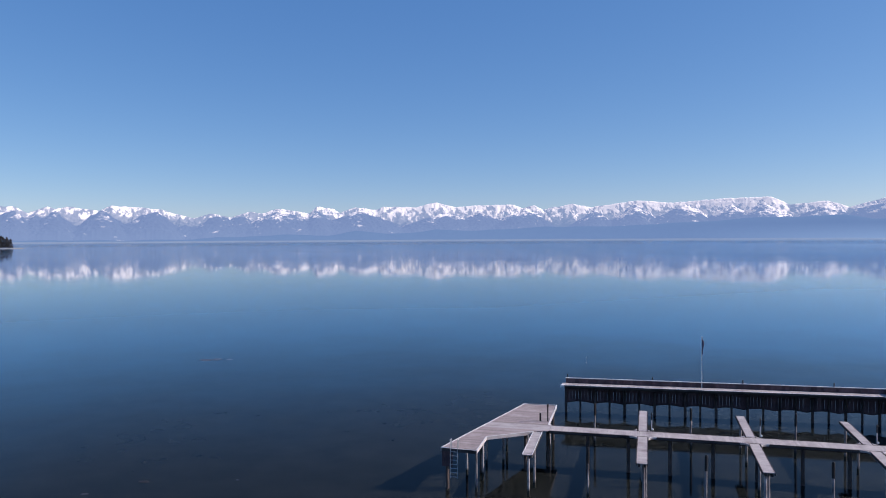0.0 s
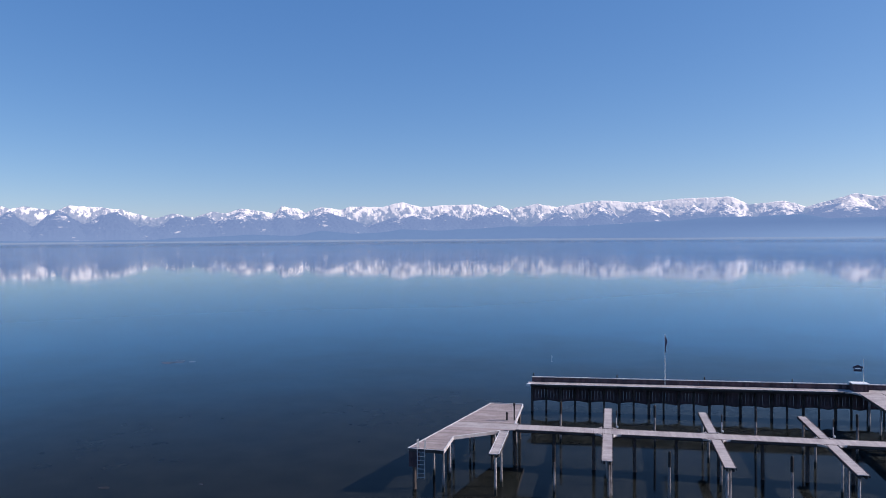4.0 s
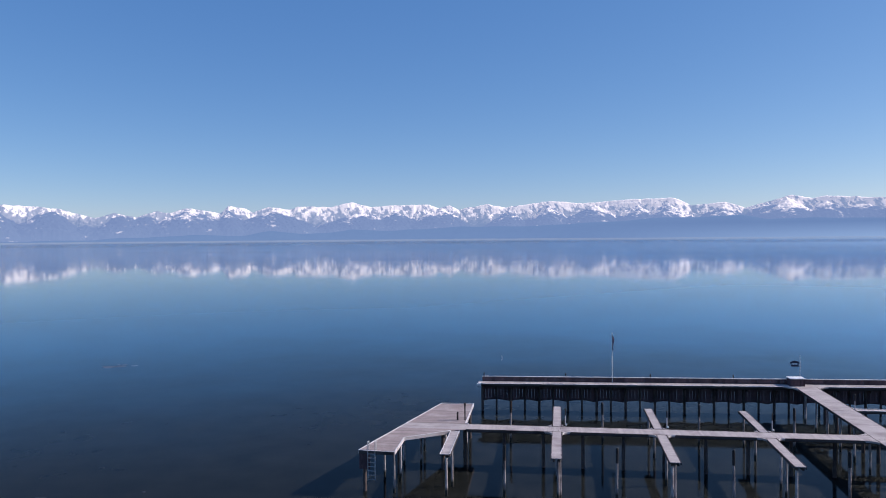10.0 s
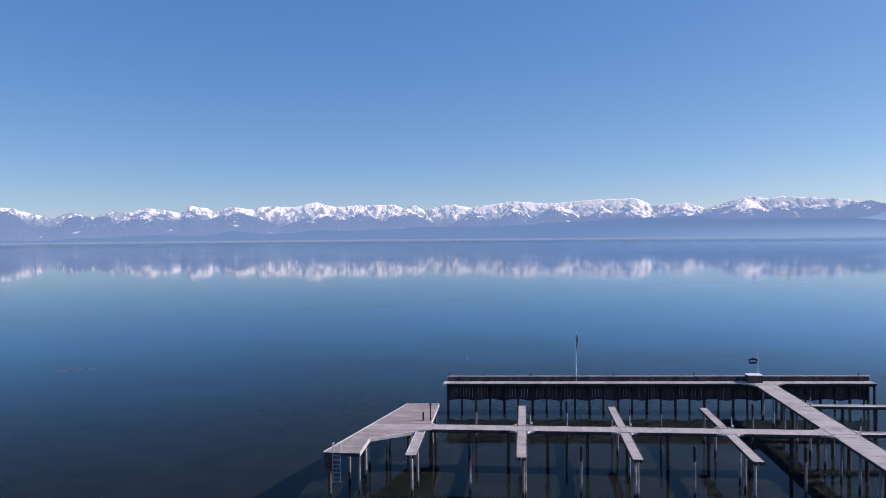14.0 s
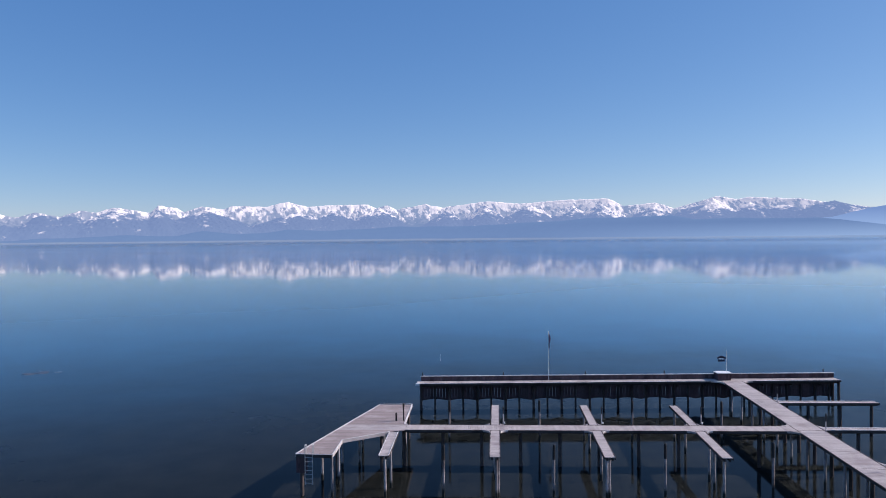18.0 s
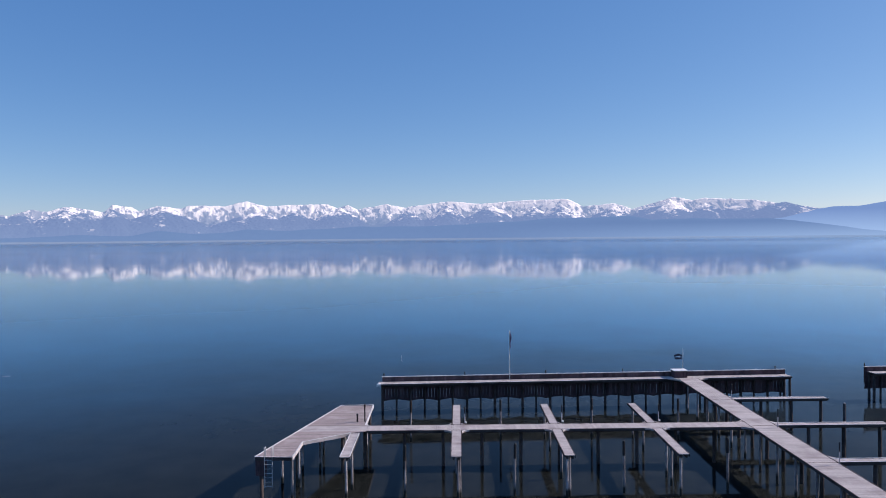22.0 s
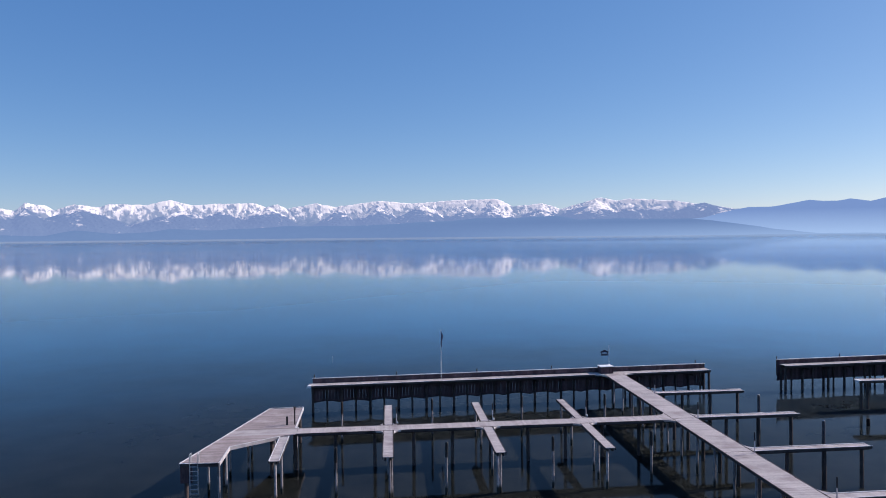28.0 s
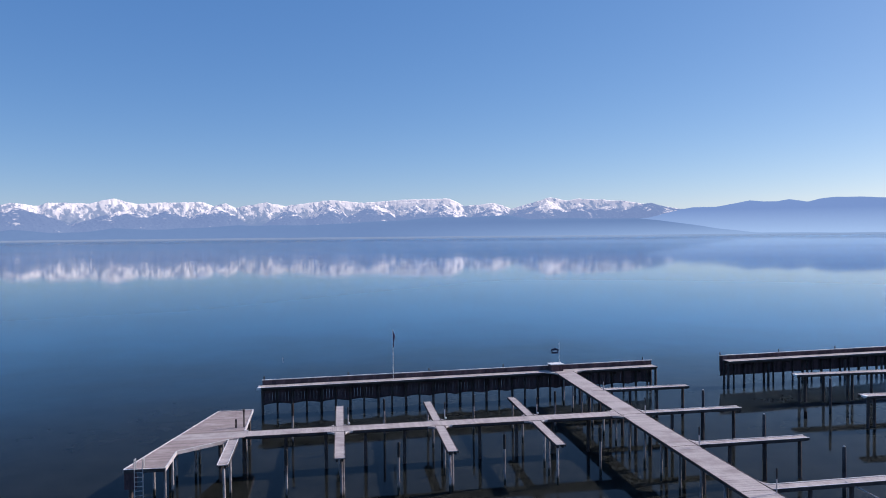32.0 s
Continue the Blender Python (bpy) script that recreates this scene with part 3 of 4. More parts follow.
def breakwater(name, x0, x1, origin, label, wall0, arch, post0, step, rail, gap=None, lean=LEAN_BACK, hem=-1.86, legs=False):
    """A pier with a plank deck and, along its back, one board wall that stands above the deck as a fence and hangs below it as a wave screen."""
    e = thing(name, (*origin, DECK), label, "pier", "breakwater piers", lean)
    n = round((x1 - x0) / PITCH)
    for i in range(n):
        plank(e, x0 + (i + 0.5) * (x1 - x0) / n, 0.6, 1.2, False)
    for u0, u1 in ((x0, gap[0]), (gap[1], x1)) if gap else ((x0, x1),):
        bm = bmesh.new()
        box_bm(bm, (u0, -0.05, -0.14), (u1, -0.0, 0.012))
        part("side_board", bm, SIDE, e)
        bm = bmesh.new()
        box_bm(bm, (u0, -0.056, 0.013), (u1, 0.03, 0.033))
        part("edge_strip", bm, EDGE, e, "pale edge strip")
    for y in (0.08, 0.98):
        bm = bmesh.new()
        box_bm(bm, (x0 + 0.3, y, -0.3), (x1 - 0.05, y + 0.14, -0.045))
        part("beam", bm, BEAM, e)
    a, b = wall0, x1
    bays = int((b - post0) / step)
    for i in range(bays + 2):
        x = min(post0 + i * step, b - 0.12)
        if i == bays + 1:
            post(e, x, 0.17, True)
        post(e, x - 0.06, 1.1, True)
        if legs and i % 2 == 0:
            post(e, x + 0.02, 0.5, True)
        if i <= bays:
            shared("post", POST_SLIM, e, pose(min(post0 + (i + 0.47) * step, b - 0.4), 1.14, -DECK, 0, 0, rng.uniform(0, 360)))
            bm = bmesh.new()
            box_bm(bm, (x - 0.06, 0.2, -0.52), (x + 0.06, 1.15, -0.36))
            part("cross_beam", bm, BEAM, e)

    def foot(u):
        return hem + arch * math.sin(u * math.pi)

    # nine boards to a bay, tight at the posts, with narrow slits between
    bays = round((b - a) / step)
    step = (b - a) / bays
    for i in range(bays):
        for k in range(9):
            x = a + (i + (k + 0.5) / 9) * step
            half = step / 18
            l = half - (0.003 if k == 0 else rng.uniform(0.007, 0.014))
            r = half - (0.003 if k == 8 else rng.uniform(0.007, 0.014))
            bm = bmesh.new()
            box_bm(bm, (x - l, 1.23, foot((k + 0.5) / 9) + 0.06), (x + r, 1.258, rail - 0.055 + rng.uniform(-0.006, 0.006)))
            part("wall_board", bm, RED_BOARD, e)
        us = [k / 8 for k in range(9)]
        low = [(a + (i + u) * step, foot(u)) for u in us]
        pts = low + [(x, z + 0.22) for x, z in low[::-1]]
        bm = bmesh.new()
        front = [bm.verts.new((x, 1.262, z)) for x, z in pts]
        back = [bm.verts.new((x, 1.32, z)) for x, z in pts]
        n = len(pts)
        for k in range(8):
            bm.faces.new((front[k], front[k + 1], front[n - 2 - k], front[n - 1 - k]))
            bm.faces.new((back[k + 1], back[k], back[n - 1 - k], back[n - 2 - k]))
        for k in range(n):
            bm.faces.new((front[(k + 1) % n], front[k], back[k], back[(k + 1) % n]))
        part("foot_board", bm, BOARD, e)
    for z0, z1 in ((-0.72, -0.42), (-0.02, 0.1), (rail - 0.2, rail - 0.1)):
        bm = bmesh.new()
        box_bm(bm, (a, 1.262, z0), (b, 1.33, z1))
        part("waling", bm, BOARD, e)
    bm = bmesh.new()
    box_bm(bm, (a - 0.03, 1.19, rail - 0.045), (b + 0.03, 1.36, rail))
    part("top_rail", bm, EDGE, e, "pale flat top rail")
    return e


pier_back = breakwater("breakwater_pier", 0, 39.0, (-5.85, 65.05), "long dark timber breakwater pier with a board wall", 0.35, 0.16, 0.42, 2.63, 0.47, gap=(27.0, 30.9))
bm = bmesh.new()
prism(bm, [(-0.12, -0.06), (0.25, -0.06), (0.25, 0.5), (0.02, 0.42)], -0.16, 0.02)
part("end_plate", bm, WHITE, pier_back, "white end plate")
FAR_LEAN = 3.56
breakwater("breakwater_pier", 0.55, 27.0, (41.05, 67.74), "dark timber breakwater pier across the basin entrance", 0.3, 0.03, 0.72, 2.42, 0.47, lean=FAR_LEAN, hem=-1.72, legs=True)

# ---- main pier and walkway ----
MAIN_TURN = -1.9
main = straight_jetty("main_pier", "wide weathered grey plank pier on timber posts", "pier", "", -0.9, 0.9, -52, 1.22, False, [(s * 0.78, -1.2 - 2.6 * i, s > 0) for i in range(20) for s in (-1, 1)], turn=MAIN_TURN, origin=(23.05, 65.2))
corner_gusset(main, 0.95, 1.3, 1, -1, 0.95)
corner_gusset(main, -0.95, 1.1, -1, -1, 0.95, pale=True)

walkway = straight_jetty("walkway", "narrow weathered grey plank walkway on timber posts", "walkway", "", -5.3, 21.75, 49.5, 50.85, True, [(-5.45 + 2.74 * i, 50.15, True) for i in range(10)])
for fx in (0.67, 7.66, 14.68):
    for sx, gx in ((-1, fx), (1, fx + 0.62)):
        corner_gusset(walkway, gx + sx * 0.05, 50.9, sx, 1)
        # only the near right rims, which face the sun, are painted pale
        corner_gusset(walkway, gx + sx * 0.05, 49.45, sx, -1, pale=sx > 0)
corner_gusset(walkway, 21.75, 50.9, -1, 1, 0.9)
corner_gusset(walkway, 21.75, 49.45, -1, -1, 0.9)

# the fingers run parallel to the wide pier, not quite square to the walkway
FINGER_TURN = -1.5
for fx, tips in ((0.67, ((0.1, -6.3), (0.22, -6.1))), (7.66, ((-0.15, -6.3), (0.05, -6.1))), (14.68, ((-0.12, -6.3), (-0.15, -4.5)))):
    middle = (fx + 0.31, 50.15)
    straight_jetty("finger_jetty", "narrow grey plank finger jetty on thin posts", "jetty", "finger jetties", -0.31, 0.31, -6.62, -0.72, False, [(dx, y) for dx, y in tips] + [(0.0, -2.9)], edge=0.04, turn=FINGER_TURN, origin=middle)
    straight_jetty("finger_jetty", "narrow grey plank finger jetty on thin posts", "jetty", "finger jetties", -0.28, 0.28, 0.77, 6.72, False, [(0.0, 6.25), (0.0, 3.05)], edge=0.04, turn=FINGER_TURN, origin=middle)
straight_jetty("finger_jetty", "narrow grey plank finger jetty beside the platform", "jetty", "finger jetties", -6.33, -5.77, 43.6, 48.9, False, [(-6.0, 43.9), (-5.85, 45.6)], edge=0.04, strip=True)

# ---- corner platform ----
OUT = [(-11.6, 43.85), (-9.3, 43.7), (-9.3, 46.95), (-6.36, 49.0), (-5.3, 49.45), (-5.3, 50.9), (-5.56, 51.0), (-5.56, 57.1), (-8.1, 57.0)]
platform = thing("platform", (0, 0, DECK), "broad weathered plank platform at the jetty's corner", "platform")


def span_at(y):
    """Where the platform's outline begins and ends at y."""
    xs = []
    for (xa, ya), (xb, yb) in zip(OUT, OUT[1:] + OUT[:1]):
        if (ya - y) * (yb - y) < 0:
            xs.append(xa + (xb - xa) * (y - ya) / (yb - ya))
    return min(xs), max(xs)


y = 43.95
while y < 57.0:
    a, b = span_at(y)
    plank(platform, (a + b) / 2, y, round(b - a - 0.03, 1), True, mat=PLANK if 49.45 < y < 50.9 else OLD_PLANK)
    y += PITCH
for (xa, ya), (xb, yb) in zip(OUT, OUT[1:] + OUT[:1]):
    if (xa, ya) in ((-5.3, 49.45), (-6.36, 49.0)):
        continue
    d = Vector((xb - xa, yb - ya))
    bm = bmesh.new()
    box_bm(bm, (0, -0.05, -0.2), (d.length, 0.0, 0.012))
    bmesh.ops.transform(bm, matrix=pose(xa, ya, 0, 0, 0, math.degrees(math.atan2(d.y, d.x))), verts=bm.verts)
    # the front edge takes the shaded tone, the other edges the sunlit one
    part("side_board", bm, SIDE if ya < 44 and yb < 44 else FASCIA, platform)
    # this pale strip draws the thin sunlit line along the rim
    bm = bmesh.new()
    box_bm(bm, (0, -0.056, 0.013), (d.length, 0.015, 0.033))
    bmesh.ops.transform(bm, matrix=pose(xa, ya, 0, 0, 0, math.degrees(math.atan2(d.y, d.x))), verts=bm.verts)
    part("edge_strip", bm, EDGE, platform, "pale edge strip")
for x, y, s in ((-11.3, 44.15, 1), (-9.36, 44.0, 0), (-9.38, 46.2, 0), (-9.8, 47.7, 1), (-8.6, 49.7, 0), (-6.9, 48.9, 1), (-5.7, 51.6, 0), (-5.8, 54.2, 0), (-5.8, 56.8, 1), (-7.9, 56.7, 1), (-8.9, 53.0, 0), (-9.8, 49.6, 0), (-10.6, 46.8, 0), (-7.2, 52.5, 0)):
    post(platform, x, y, bool(s))
bm = bmesh.new()
box_bm(bm, (-11.6, 43.9, -1.2), (-10.9, 43.98, -0.21))
part("fender_panel", bm, RED_BOARD, platform, "dark board panel at the corner")
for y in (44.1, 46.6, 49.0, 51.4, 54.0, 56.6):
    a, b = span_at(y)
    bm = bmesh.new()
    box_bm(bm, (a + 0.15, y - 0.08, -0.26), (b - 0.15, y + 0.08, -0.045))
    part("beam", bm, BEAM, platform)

# ---- jetties on the far side of the main pier ----
for y0, x1, w in ((57.82, 31.55, 0.6), (49.82, 31.45, 0.6), (41.7, 31.1, 0.6), (33.75, 31.2, 0.65)):
    x0 = 24.05 - (65.2 - y0) * 0.033
    straight_jetty("cross_jetty", "grey plank jetty branching from the wide pier", "jetty", "cross jetties", x0, x1, y0, y0 + w, True, [(x0 + 2.4, y0 + 0.36, True), (x0 + 4.9, y0 + 0.36, True), (x1 - 0.45, y0 + 0.3, True)], strip=True)
    corner_gusset(main, 0.95, y0 + w - 65.15, 1, 1, 0.8)
    bm = bmesh.new()
    v = y0 - 65.2
    prism(bm, [(-0.88, v - 0.1), (-0.3, v - 0.03), (0.3, v - 0.04), (0.88, v - 0.12), (0.88, v - 0.08), (0.3, v), (-0.3, v + 0.01), (-0.88, v - 0.06)], -0.01, 0.009)
    part("joint_strip", bm, BEAM, main, "dark open joint across the deck")
for xa, y0 in ((43.7, 60.0), (43.4, 51.1)):
    far = straight_jetty("cross_jetty", "grey plank jetty of the neighbouring basin", "jetty", "cross jetties", 0, 22.5, 0, 0.85, True, [(0.5 + 2.5 * i, 0.45, True) for i in range(9)] + [(1.2, 0.6, True), (6.1, 0.6, True)], strip=True, turn=-2.0, origin=(xa, y0))
    bm = bmesh.new()
    prism(bm, [(-0.16, 0.1), (-0.02, -0.03), (0.22, -0.03), (0.22, 0.5), (-0.1, 0.5)], -0.13, 0.045)
    part("end_plate", bm, WHITE, far, "white end plate")

# ---- mooring piles ----
MOORING = pile_mesh("shaft", TARRED, 0.078, 2.4)
SLEEVE = bmesh.new()
tube(SLEEVE, (0, 0, 2.35), (0, 0, 3.22), 0.088, 12)
SLEEVE = finish(SLEEVE, "sleeve", IRON)
CAP = bmesh.new()
bmesh.ops.create_cone(CAP, cap_ends=True, segments=12, radius1=0.092, radius2=0.05, depth=0.08, matrix=Matrix.Translation((0, 0, 3.262)))
CAP = finish(CAP, "cap", IRON)
CAP_PALE = CAP.copy()
CAP_PALE.materials.clear()
CAP_PALE.materials.append(ZINC)
DARK_SHAFT = timber("dark_mooring_pile", (0.045, 0.04, 0.045), (0.14, 0.125, 0.13), (0.035, 0.03, 0.033), grain=(4, 4, 0.6), wet=0.5)
STOUT = pile_mesh("shaft", DARK_SHAFT, 0.11, 3.2, cap=0.06)
for x, y in ((-2.38, 43.95), (4.44, 44.15), (11.36, 44.5), (18.0, 44.8), (-2.5, 56.0), (4.6, 56.05), (11.8, 56.1), (18.6, 55.8)):
    e = thing("mooring_pile", (x, y, 0), "free-standing timber mooring pile with a dark top", "pile", "mooring piles")
    e.matrix_basis = pose(x, y, 0, rng.uniform(-0.7, 0.7), rng.uniform(-0.7, 0.7), rng.uniform(0, 360))
    shared("shaft", MOORING, e, pose(0, 0, 0))
    sleeve = tagged(shared("sleeve", SLEEVE, e, pose(0, 0, 0)), "dark tarred top")
    shared("cap", CAP, sleeve, pose(0, 0, 0))
for x, y in ((30.7, 54.0), (30.78, 46.0), (30.75, 38.1), (44.0, 56.0)):
    e = thing("mooring_pile", (x, y, 0), "stout dark timber mooring pile standing free", "pile", "mooring piles")
    e.matrix_basis = pose(x, y, 0, rng.uniform(-0.7, 0.7), rng.uniform(-0.7, 0.7), rng.uniform(0, 360))
    shared("shaft", STOUT, e, pose(0, 0, 0))
    tagged(shared("cap", CAP_PALE, e, pose(0, 0, -0.06)), "small pale metal cap")

# ---- ladder, flagpole, kiosk ----
ladder = thing("ladder", (-11.0, 43.74, 0.3), "galvanised steel bathing ladder on the platform edge", "ladder")
for x in (0.0, 0.47):
    bm = bmesh.new()
    tube(bm, (x, 0, 0.5), (x, 0, 3.0), 0.026)
    rail_ = part("rail", bm, ZINC, ladder)
    bm = bmesh.new()
    tube(bm, (x, 0, 2.95), (x, 0.35, 2.95), 0.024)
    tube(bm, (x, 0.35, 2.95), (x, 0.35, 2.4), 0.024)
    part("grab_handle", bm, ZINC, rail_)
for i in range(7):
    bm = bmesh.new()
    tube(bm, (0, 0, 0.6 + 0.27 * i), (0.47, 0, 0.6 + 0.27 * i), 0.018)
    part("rung", bm, ZINC, ladder)

flag = thing("flagpole", (6.4, 66.85, DECK), "white flagpole with a dark flag hanging limp", "flagpole")
bm = bmesh.new()
tube(bm, (0, 0, -0.4), (0, 0, 2.4), 0.028)
tube(bm, (0, 0, 2.4), (0, 0, 4.5), 0.02)
pole = part("pole", bm, WHITE, flag)
bm = bmesh.new()
bmesh.ops.create_uvsphere(bm, u_segments=8, v_segments=6, radius=0.05, matrix=Matrix.Translation((0, 0, 4.53)))
part("finial", bm, WHITE, pole)
bm = bmesh.new()
rows_ = []
for i in range(12):
    k = i / 11
    z = 4.42 - 1.45 * k
    row = []
    for j in range(7):
        u = j / 6
        width = 0.14 * (1 - 0.45 * k) + 0.05 * math.sin(7 * k)
        row.append(bm.verts.new((0.03 + width * u, 0.07 * math.sin(u * 9 + 3 * k) * (0.4 + u), z - 0.25 * u * (1 - k))))
    rows_.append(row)
for r0, r1 in zip(rows_, rows_[1:]):
    for j in range(6):
        bm.faces.new((r0[j], r1[j], r1[j + 1], r0[j + 1]))
bmesh.ops.solidify(bm, geom=bm.faces[:], thickness=0.012)
part("flag_cloth", bm, CLOTH, flag, "dark limp flag cloth")

kiosk = thing("kiosk", (22.5, 67.1, DECK), "small red-brown timber box with a white lid", "box", turn=LEAN_BACK)
bm = bmesh.new()
box_bm(bm, (-0.62, -0.42, 0), (0.62, 0.42, 0.64))
part("body", bm, RED_BOARD, kiosk)
for i in range(8):
    bm = bmesh.new()
    x = -0.62 + 1.24 * (i + 0.5) / 8
    box_bm(bm, (x - 0.068, -0.445, 0.02), (x + 0.068, -0.422, 0.62))
    part("board", bm, RED_BOARD, kiosk)
bm = bmesh.new()
box_bm(bm, (-0.69, -0.5, 0.641), (0.69, 0.5, 0.71))
bmesh.ops.bevel(bm, geom=bm.edges[:], offset=0.02, segments=2, affect="EDGES")
part("lid", bm, WHITE, kiosk, "white flat lid")

sign = thing("sign", (22.85, 67.1, DECK + 0.71), "small navy sign on a thin white mast above the box", "sign")
bm = bmesh.new()
tube(bm, (0, 0, 0), (0, 0, 2.0), 0.022)
part("mast", bm, WHITE, sign)
bm = bmesh.new()
prism(bm, [(-0.88, 1.22), (-0.84, 1.40), (-0.62, 1.47), (-0.56, 1.52), (-0.36, 1.52), (-0.3, 1.47), (-0.08, 1.40), (-0.04, 1.22), (-0.14, 1.26), (-0.46, 1.31), (-0.78, 1.26)], 0, 0.03)
bmesh.ops.transform(bm, matrix=pose(0, -0.02, 0, 90), verts=bm.verts)
part("banner", bm, NAVY, sign)
bm = bmesh.new()
box_bm(bm, (-0.78, -0.05, 0.98), (-0.14, -0.02, 1.16))
lower = part("bar", bm, NAVY, sign)
for x in (-0.79, -0.19):
    bm = bmesh.new()
    box_bm(bm, (x, -0.046, 1.15), (x + 0.06, -0.022, 1.3))
    part("side_bar", bm, NAVY, sign)
bm = bmesh.new()
box_bm(bm, (-0.66, -0.04, 1.2), (-0.26, -0.024, 1.235))
part("lettering_bar", bm, WHITE, lower, "pale illegible lettering bar")
bm = bmesh.new()
box_bm(bm, (-0.84, -0.018, 1.0), (0.0, 0.0, 1.04))
part("bracket", bm, NAVY, sign)


# ---- service posts, bollards and finials ----
def service_post(x, y, h, boxed=True):
    """A thin pale post with a dark head and a small foot, at a jetty's corner."""
    e = thing("service_post", (x, y, DECK + 0.012), "thin pale power post with a dark head", "post", "service posts")
    bm = bmesh.new()
    tube(bm, (0, 0, 0.0), (0, 0, h * 0.62), 0.034)
    part("shaft", bm, FASCIA, e)
    bm = bmesh.new()
    tube(bm, (0, 0, h * 0.62), (0, 0, h), 0.042)
    head = part("head", bm, IRON, e, "dark head")
    bm = bmesh.new()
    bmesh.ops.create_cone(bm, cap_ends=True, segments=8, radius1=0.07, radius2=0.02, depth=0.1, matrix=Matrix.Translation((0, 0, h + 0.05)))
    part("cap", bm, IRON, head)
    if boxed:
        bm = bmesh.new()
        box_bm(bm, (0.03, -0.05, 0.0), (0.13, 0.05, 0.13))
        bmesh.ops.bevel(bm, geom=bm.edges[:], offset=0.02, segments=1, affect="EDGES")
        part("tap_box", bm, WHITE, e, "small white box at the foot")


for x, y in ((1.6, 51.2), (8.62, 51.25), (15.62, 51.25)):
    service_post(x, y, 1.15)
for x, y in ((23.6, 57.74), (23.31, 49.24), (23.1, 41.28), (22.84, 33.23)):
    service_post(x, y, 1.2, boxed=False)
lamp = thing("lamp_post", (-5.68, 51.95, DECK + 0.012), "dark iron lamp post at the platform's corner", "lamp")
bm = bmesh.new()
tube(bm, (0, 0, 0), (0, 0, 1.05), 0.05)
part("shaft", bm, IRON, lamp)
bm = bmesh.new()
tube(bm, (0, 0, 1.05), (0, 0, 1.22), 0.075)
head = part("head", bm, IRON, lamp)
bm = bmesh.new()
bmesh.ops.create_cone(bm, cap_ends=True, segments=10, radius1=0.1, radius2=0.02, depth=0.08, matrix=Matrix.Translation((0, 0, 1.26)))
part("cap", bm, IRON, head)
bollard = thing("bollard", (-6.22, 51.9, DECK + 0.012), "short dark bollard on the plank platform", "bollard")
bm = bmesh.new()
tube(bm, (0, 0, 0), (0, 0, 0.5), 0.065, 10)
part("shaft", bm, IRON, bollard)
bm = bmesh.new()
bmesh.ops.create_cone(bm, cap_ends=True, segments=10, radius1=0.085, radius2=0.05, depth=0.1, matrix=Matrix.Translation((0, 0, 0.55)))
part("cap", bm, IRON, bollard)

for ox, oy, lean, xs in ((-5.85, 65.05, LEAN_BACK, (0.5, 8.1, 15.8, 23.2, 38.1)), (41.05, 67.74, FAR_LEAN, (0.4, 7.6, 14.8, 22.0))):
    c, s_ = math.cos(radians(lean)), math.sin(radians(lean))
    for x in xs:
        e = thing("fence_lamp", (ox + x * c - 1.42 * s_, oy + x * s_ + 1.42 * c, DECK - 0.22), "small dark lamp post behind the fence rail", "lamp", "fence lamps")
        bm = bmesh.new()
        box_bm(bm, (-0.045, -0.045, -1.0), (0.045, 0.045, 0.74))
        part("shaft", bm, BOARD, e)
        bm = bmesh.new()
        tube(bm, (0, 0, 0.74), (0, 0, 0.92), 0.05)
        head = part("head", bm, IRON, e)
        bm = bmesh.new()
        bmesh.ops.create_cone(bm, cap_ends=True, segments=8, radius1=0.075, radius2=0.02, depth=0.09, matrix=Matrix.Translation((0, 0, 0.96)))
        part("cap", bm, IRON, head)

stub = new("mooring_pile", pile_mesh("mooring_pile_stub", BOARD, 0.13, 0.62, cap=0.05))
stub.matrix_basis = pose(40.98, 55.2, 0)
tagged(stub, "short dark broken pile just above the water", "pile")
marker = new("marker_stick")
marker.matrix_basis = pose(-5.17, 92.6, 0)
tagged(marker, "thin pale metal marker stick standing in the lake", "marker")
bm = bmesh.new()
tube(bm, (0, 0, -0.5), (0, 0, 0.8), 0.014)
part("stick", bm, ZINC, marker)

# ---- wooded point on the far left ----
LEAF = timber("conifer_needles", (0.024, 0.022, 0.022), (0.055, 0.045, 0.045), (0.03, 0.026, 0.026), grain=(0.4, 0.4, 0.4))
BEACH = timber("pale_gravel", (0.3, 0.29, 0.27), (0.42, 0.4, 0.38), (0.2, 0.19, 0.17), grain=(0.2, 0.2, 0.2))
point = bmesh.new()
outline = [(60 * math.cos(a) * (1 + 0.12 * math.sin(3 * a)), 13.0 * math.sin(a) * (1 + 0.1 * math.sin(5 * a))) for a in [2 * math.pi * i / 40 for i in range(40)]]
prism(point, outline, -1.0, 0.9)
for v in point.verts:
    if v.co.z > 0:
        v.co.x *= 0.96
        v.co.y *= 0.8
POINT_AT = (-1243.0, 1146.0)
point = new("headland", finish(point, "headland", BEACH))
point.matrix_basis = pose(*POINT_AT, 0, 0, 0, 46)
tagged(point, "low gravel headland reaching into the lake", "shore", kind="structure")


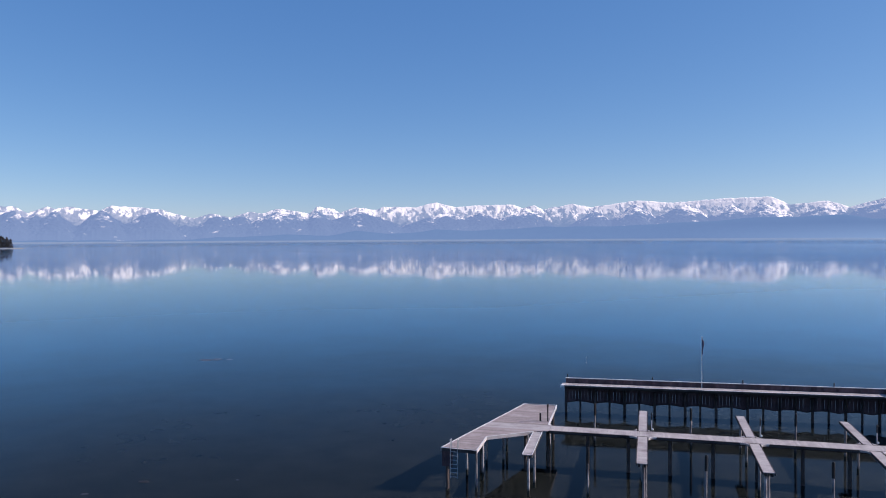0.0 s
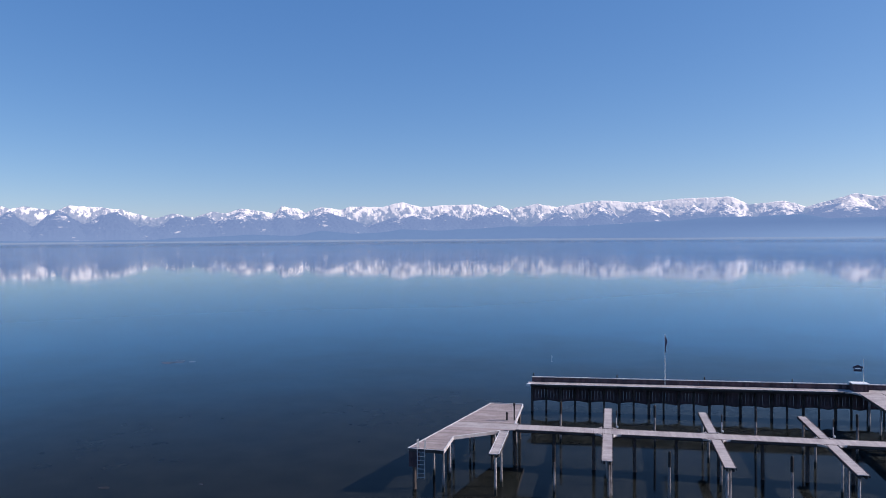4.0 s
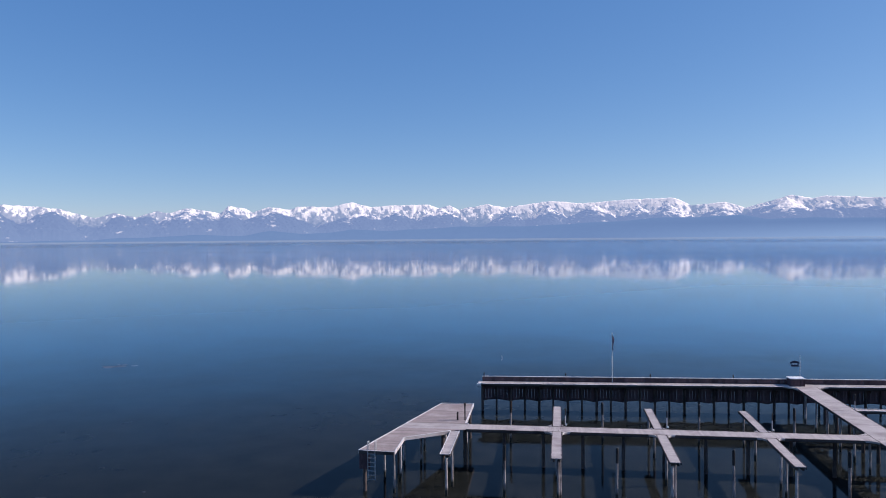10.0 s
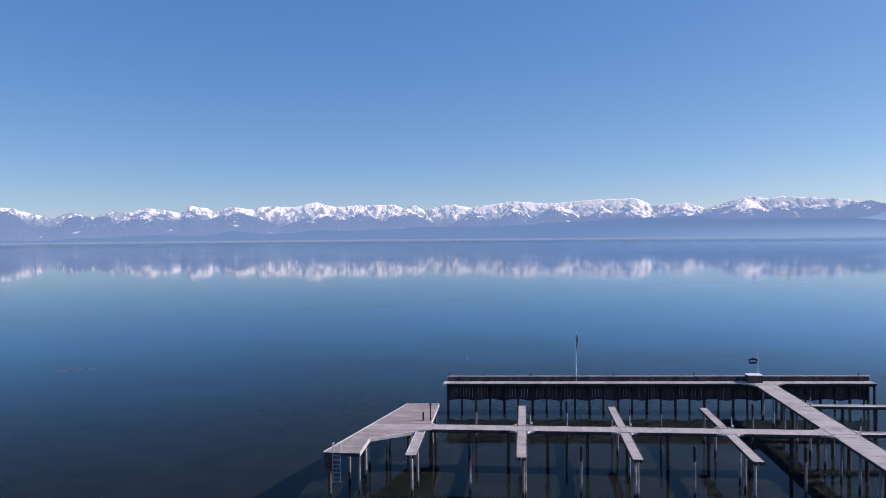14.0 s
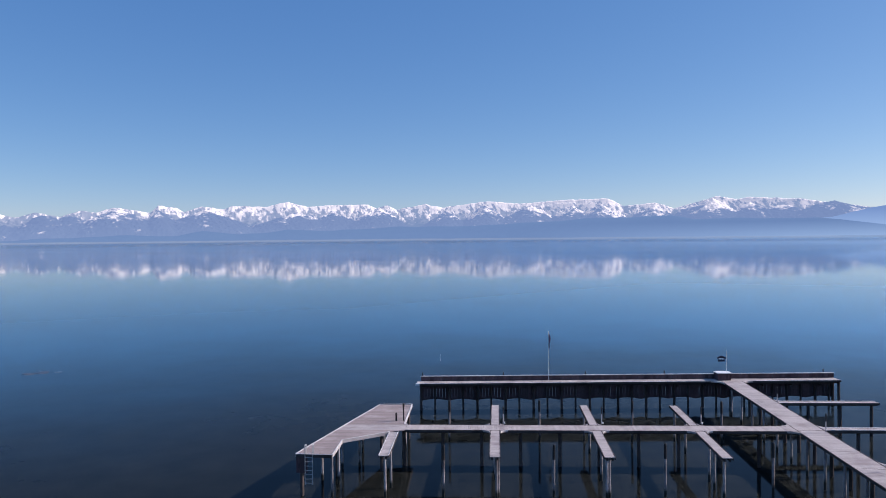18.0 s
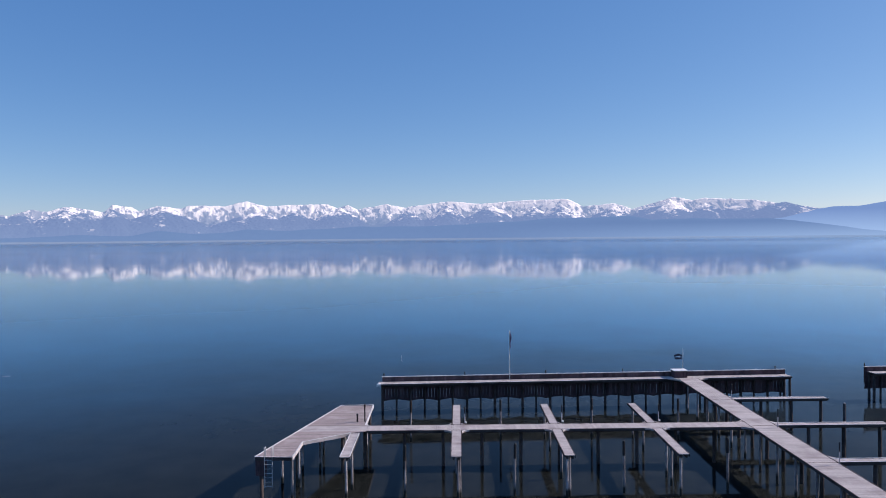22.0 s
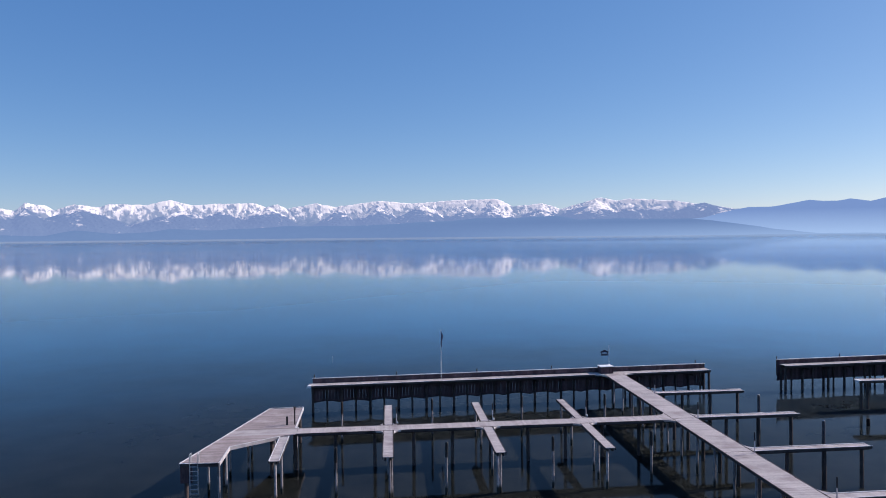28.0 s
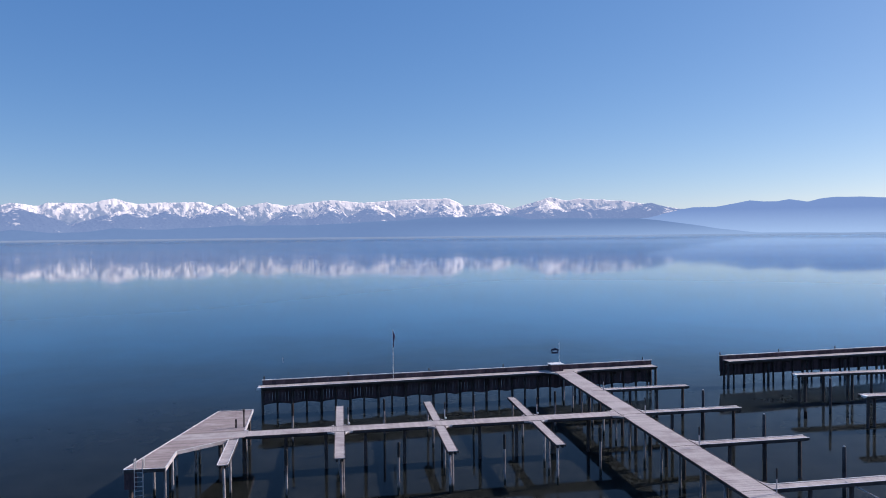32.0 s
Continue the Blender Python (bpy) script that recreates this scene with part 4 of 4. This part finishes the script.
def conifer(at, h, seed):
    """A conifer: tapered trunk and a crown of many drooping clumps, uneven in outline."""
    r = random.Random(seed)
    e = thing("tree", at, "dark conifer on the gravel headland", "tree", "headland trees")
    bm = bmesh.new()
    bmesh.ops.create_cone(bm, cap_ends=True, segments=7, radius1=h * 0.02, radius2=h * 0.004, depth=h, matrix=Matrix.Translation((0, 0, h / 2)))
    part("trunk", bm, BEAM, e)
    bm = bmesh.new()
    for i in range(90):
        k = r.uniform(0.1, 1.0)
        reach = h * 0.26 * (1 - k) ** 0.8 + 0.4
        a, d = r.uniform(0, 2 * math.pi), reach * r.uniform(0.3, 1.0)
        m = Matrix.Translation((d * math.cos(a), d * math.sin(a), h * k - d * 0.25)) @ Euler((r.uniform(-0.6, 0.6), r.uniform(-0.6, 0.6), a)).to_matrix().to_4x4()
        bmesh.ops.create_icosphere(bm, subdivisions=1, radius=h * 0.05 * r.uniform(0.6, 1.3), matrix=m @ Matrix.Diagonal((1.5, 0.9, 0.6, 1)))
    part("crown", bm, LEAF, e)


r_ = random.Random(11)
for i in range(30):
    u = 38 - i * 3.0 + r_.uniform(-1.7, 1.7)
    c, s_ = math.cos(radians(46)), math.sin(radians(46))
    v = r_.uniform(-3.6, 3.6)
    conifer((POINT_AT[0] + u * c - v * s_, POINT_AT[1] + u * s_ + v * c, 0.8), r_.uniform(17, 26) * (0.75 if i < 2 else 1), i)

# ---- stones lying just under and at the surface ----
def stone(x, y, size, seed):
    r = random.Random(seed)
    bm = bmesh.new()
    bmesh.ops.create_icosphere(bm, subdivisions=3, radius=1.0)
    for v in bm.verts:
        v.co *= 1 + 0.25 * noise.noise(v.co * 1.3 + Vector((seed, 0, 0))) + 0.08 * noise.noise(v.co * 4)
        v.co = Vector((v.co.x * size[0], v.co.y * size[1], v.co.z * size[2]))
    ob = new("stone", finish(bm, "stone", STONE))
    ob.matrix_basis = pose(x, y, -size[2] * 0.72, 0, 0, r.uniform(-20, 40))
    for p in ob.data.polygons:
        p.use_smooth = True
    tagged(ob, "dull wet stone barely breaking the lake surface", "stone", "lake stones")


for i, (x, y, sz) in enumerate(((-31.3, 40.5, (0.62, 0.32, 0.2)), (-25.4, 42.3, (0.22, 0.16, 0.12)), (-33.5, 37.6, (0.35, 0.25, 0.16)))):
    stone(x, y, sz, i + 3)

# ---- a pale spar leaning from the near jetty to the water ----
spar = thing("spar", (27.4, 33.95, DECK + 0.02), "pale wooden spar leaning from the jetty to the water", "spar")
bm = bmesh.new()
tube(bm, (0, 0, 0.03), (2.6, -1.0, -1.35), 0.035)
part("shaft", bm, FASCIA, spar)

# ---- thin flat blobs standing in for a faint pale patch out on the lake ----
r = random.Random(8)
bm = bmesh.new()
for i in range(26):
    u = r.gauss(0, 0.9)
    x, y, size = u, 0.45 * u + r.gauss(0, 0.6), r.uniform(0.12, 0.42)
    outline = []
    for k in range(9):
        a = 2 * math.pi * k / 9
        q = size * r.uniform(0.6, 1.15)
        outline.append((x + 1.5 * q * math.cos(a), y + q * math.sin(a)))
    prism(bm, outline, -0.05, r.uniform(0.004, 0.016))
bmesh.ops.recalc_face_normals(bm, faces=bm.faces[:])
weed_mat = new("weed_mat", finish(bm, "weed_mat", FAINT_PATCH))
weed_mat.matrix_basis = pose(-54.65, 83.8, 0, 0, 0, 12)
tagged(weed_mat, "faint pale patch at the lake surface", "weed")
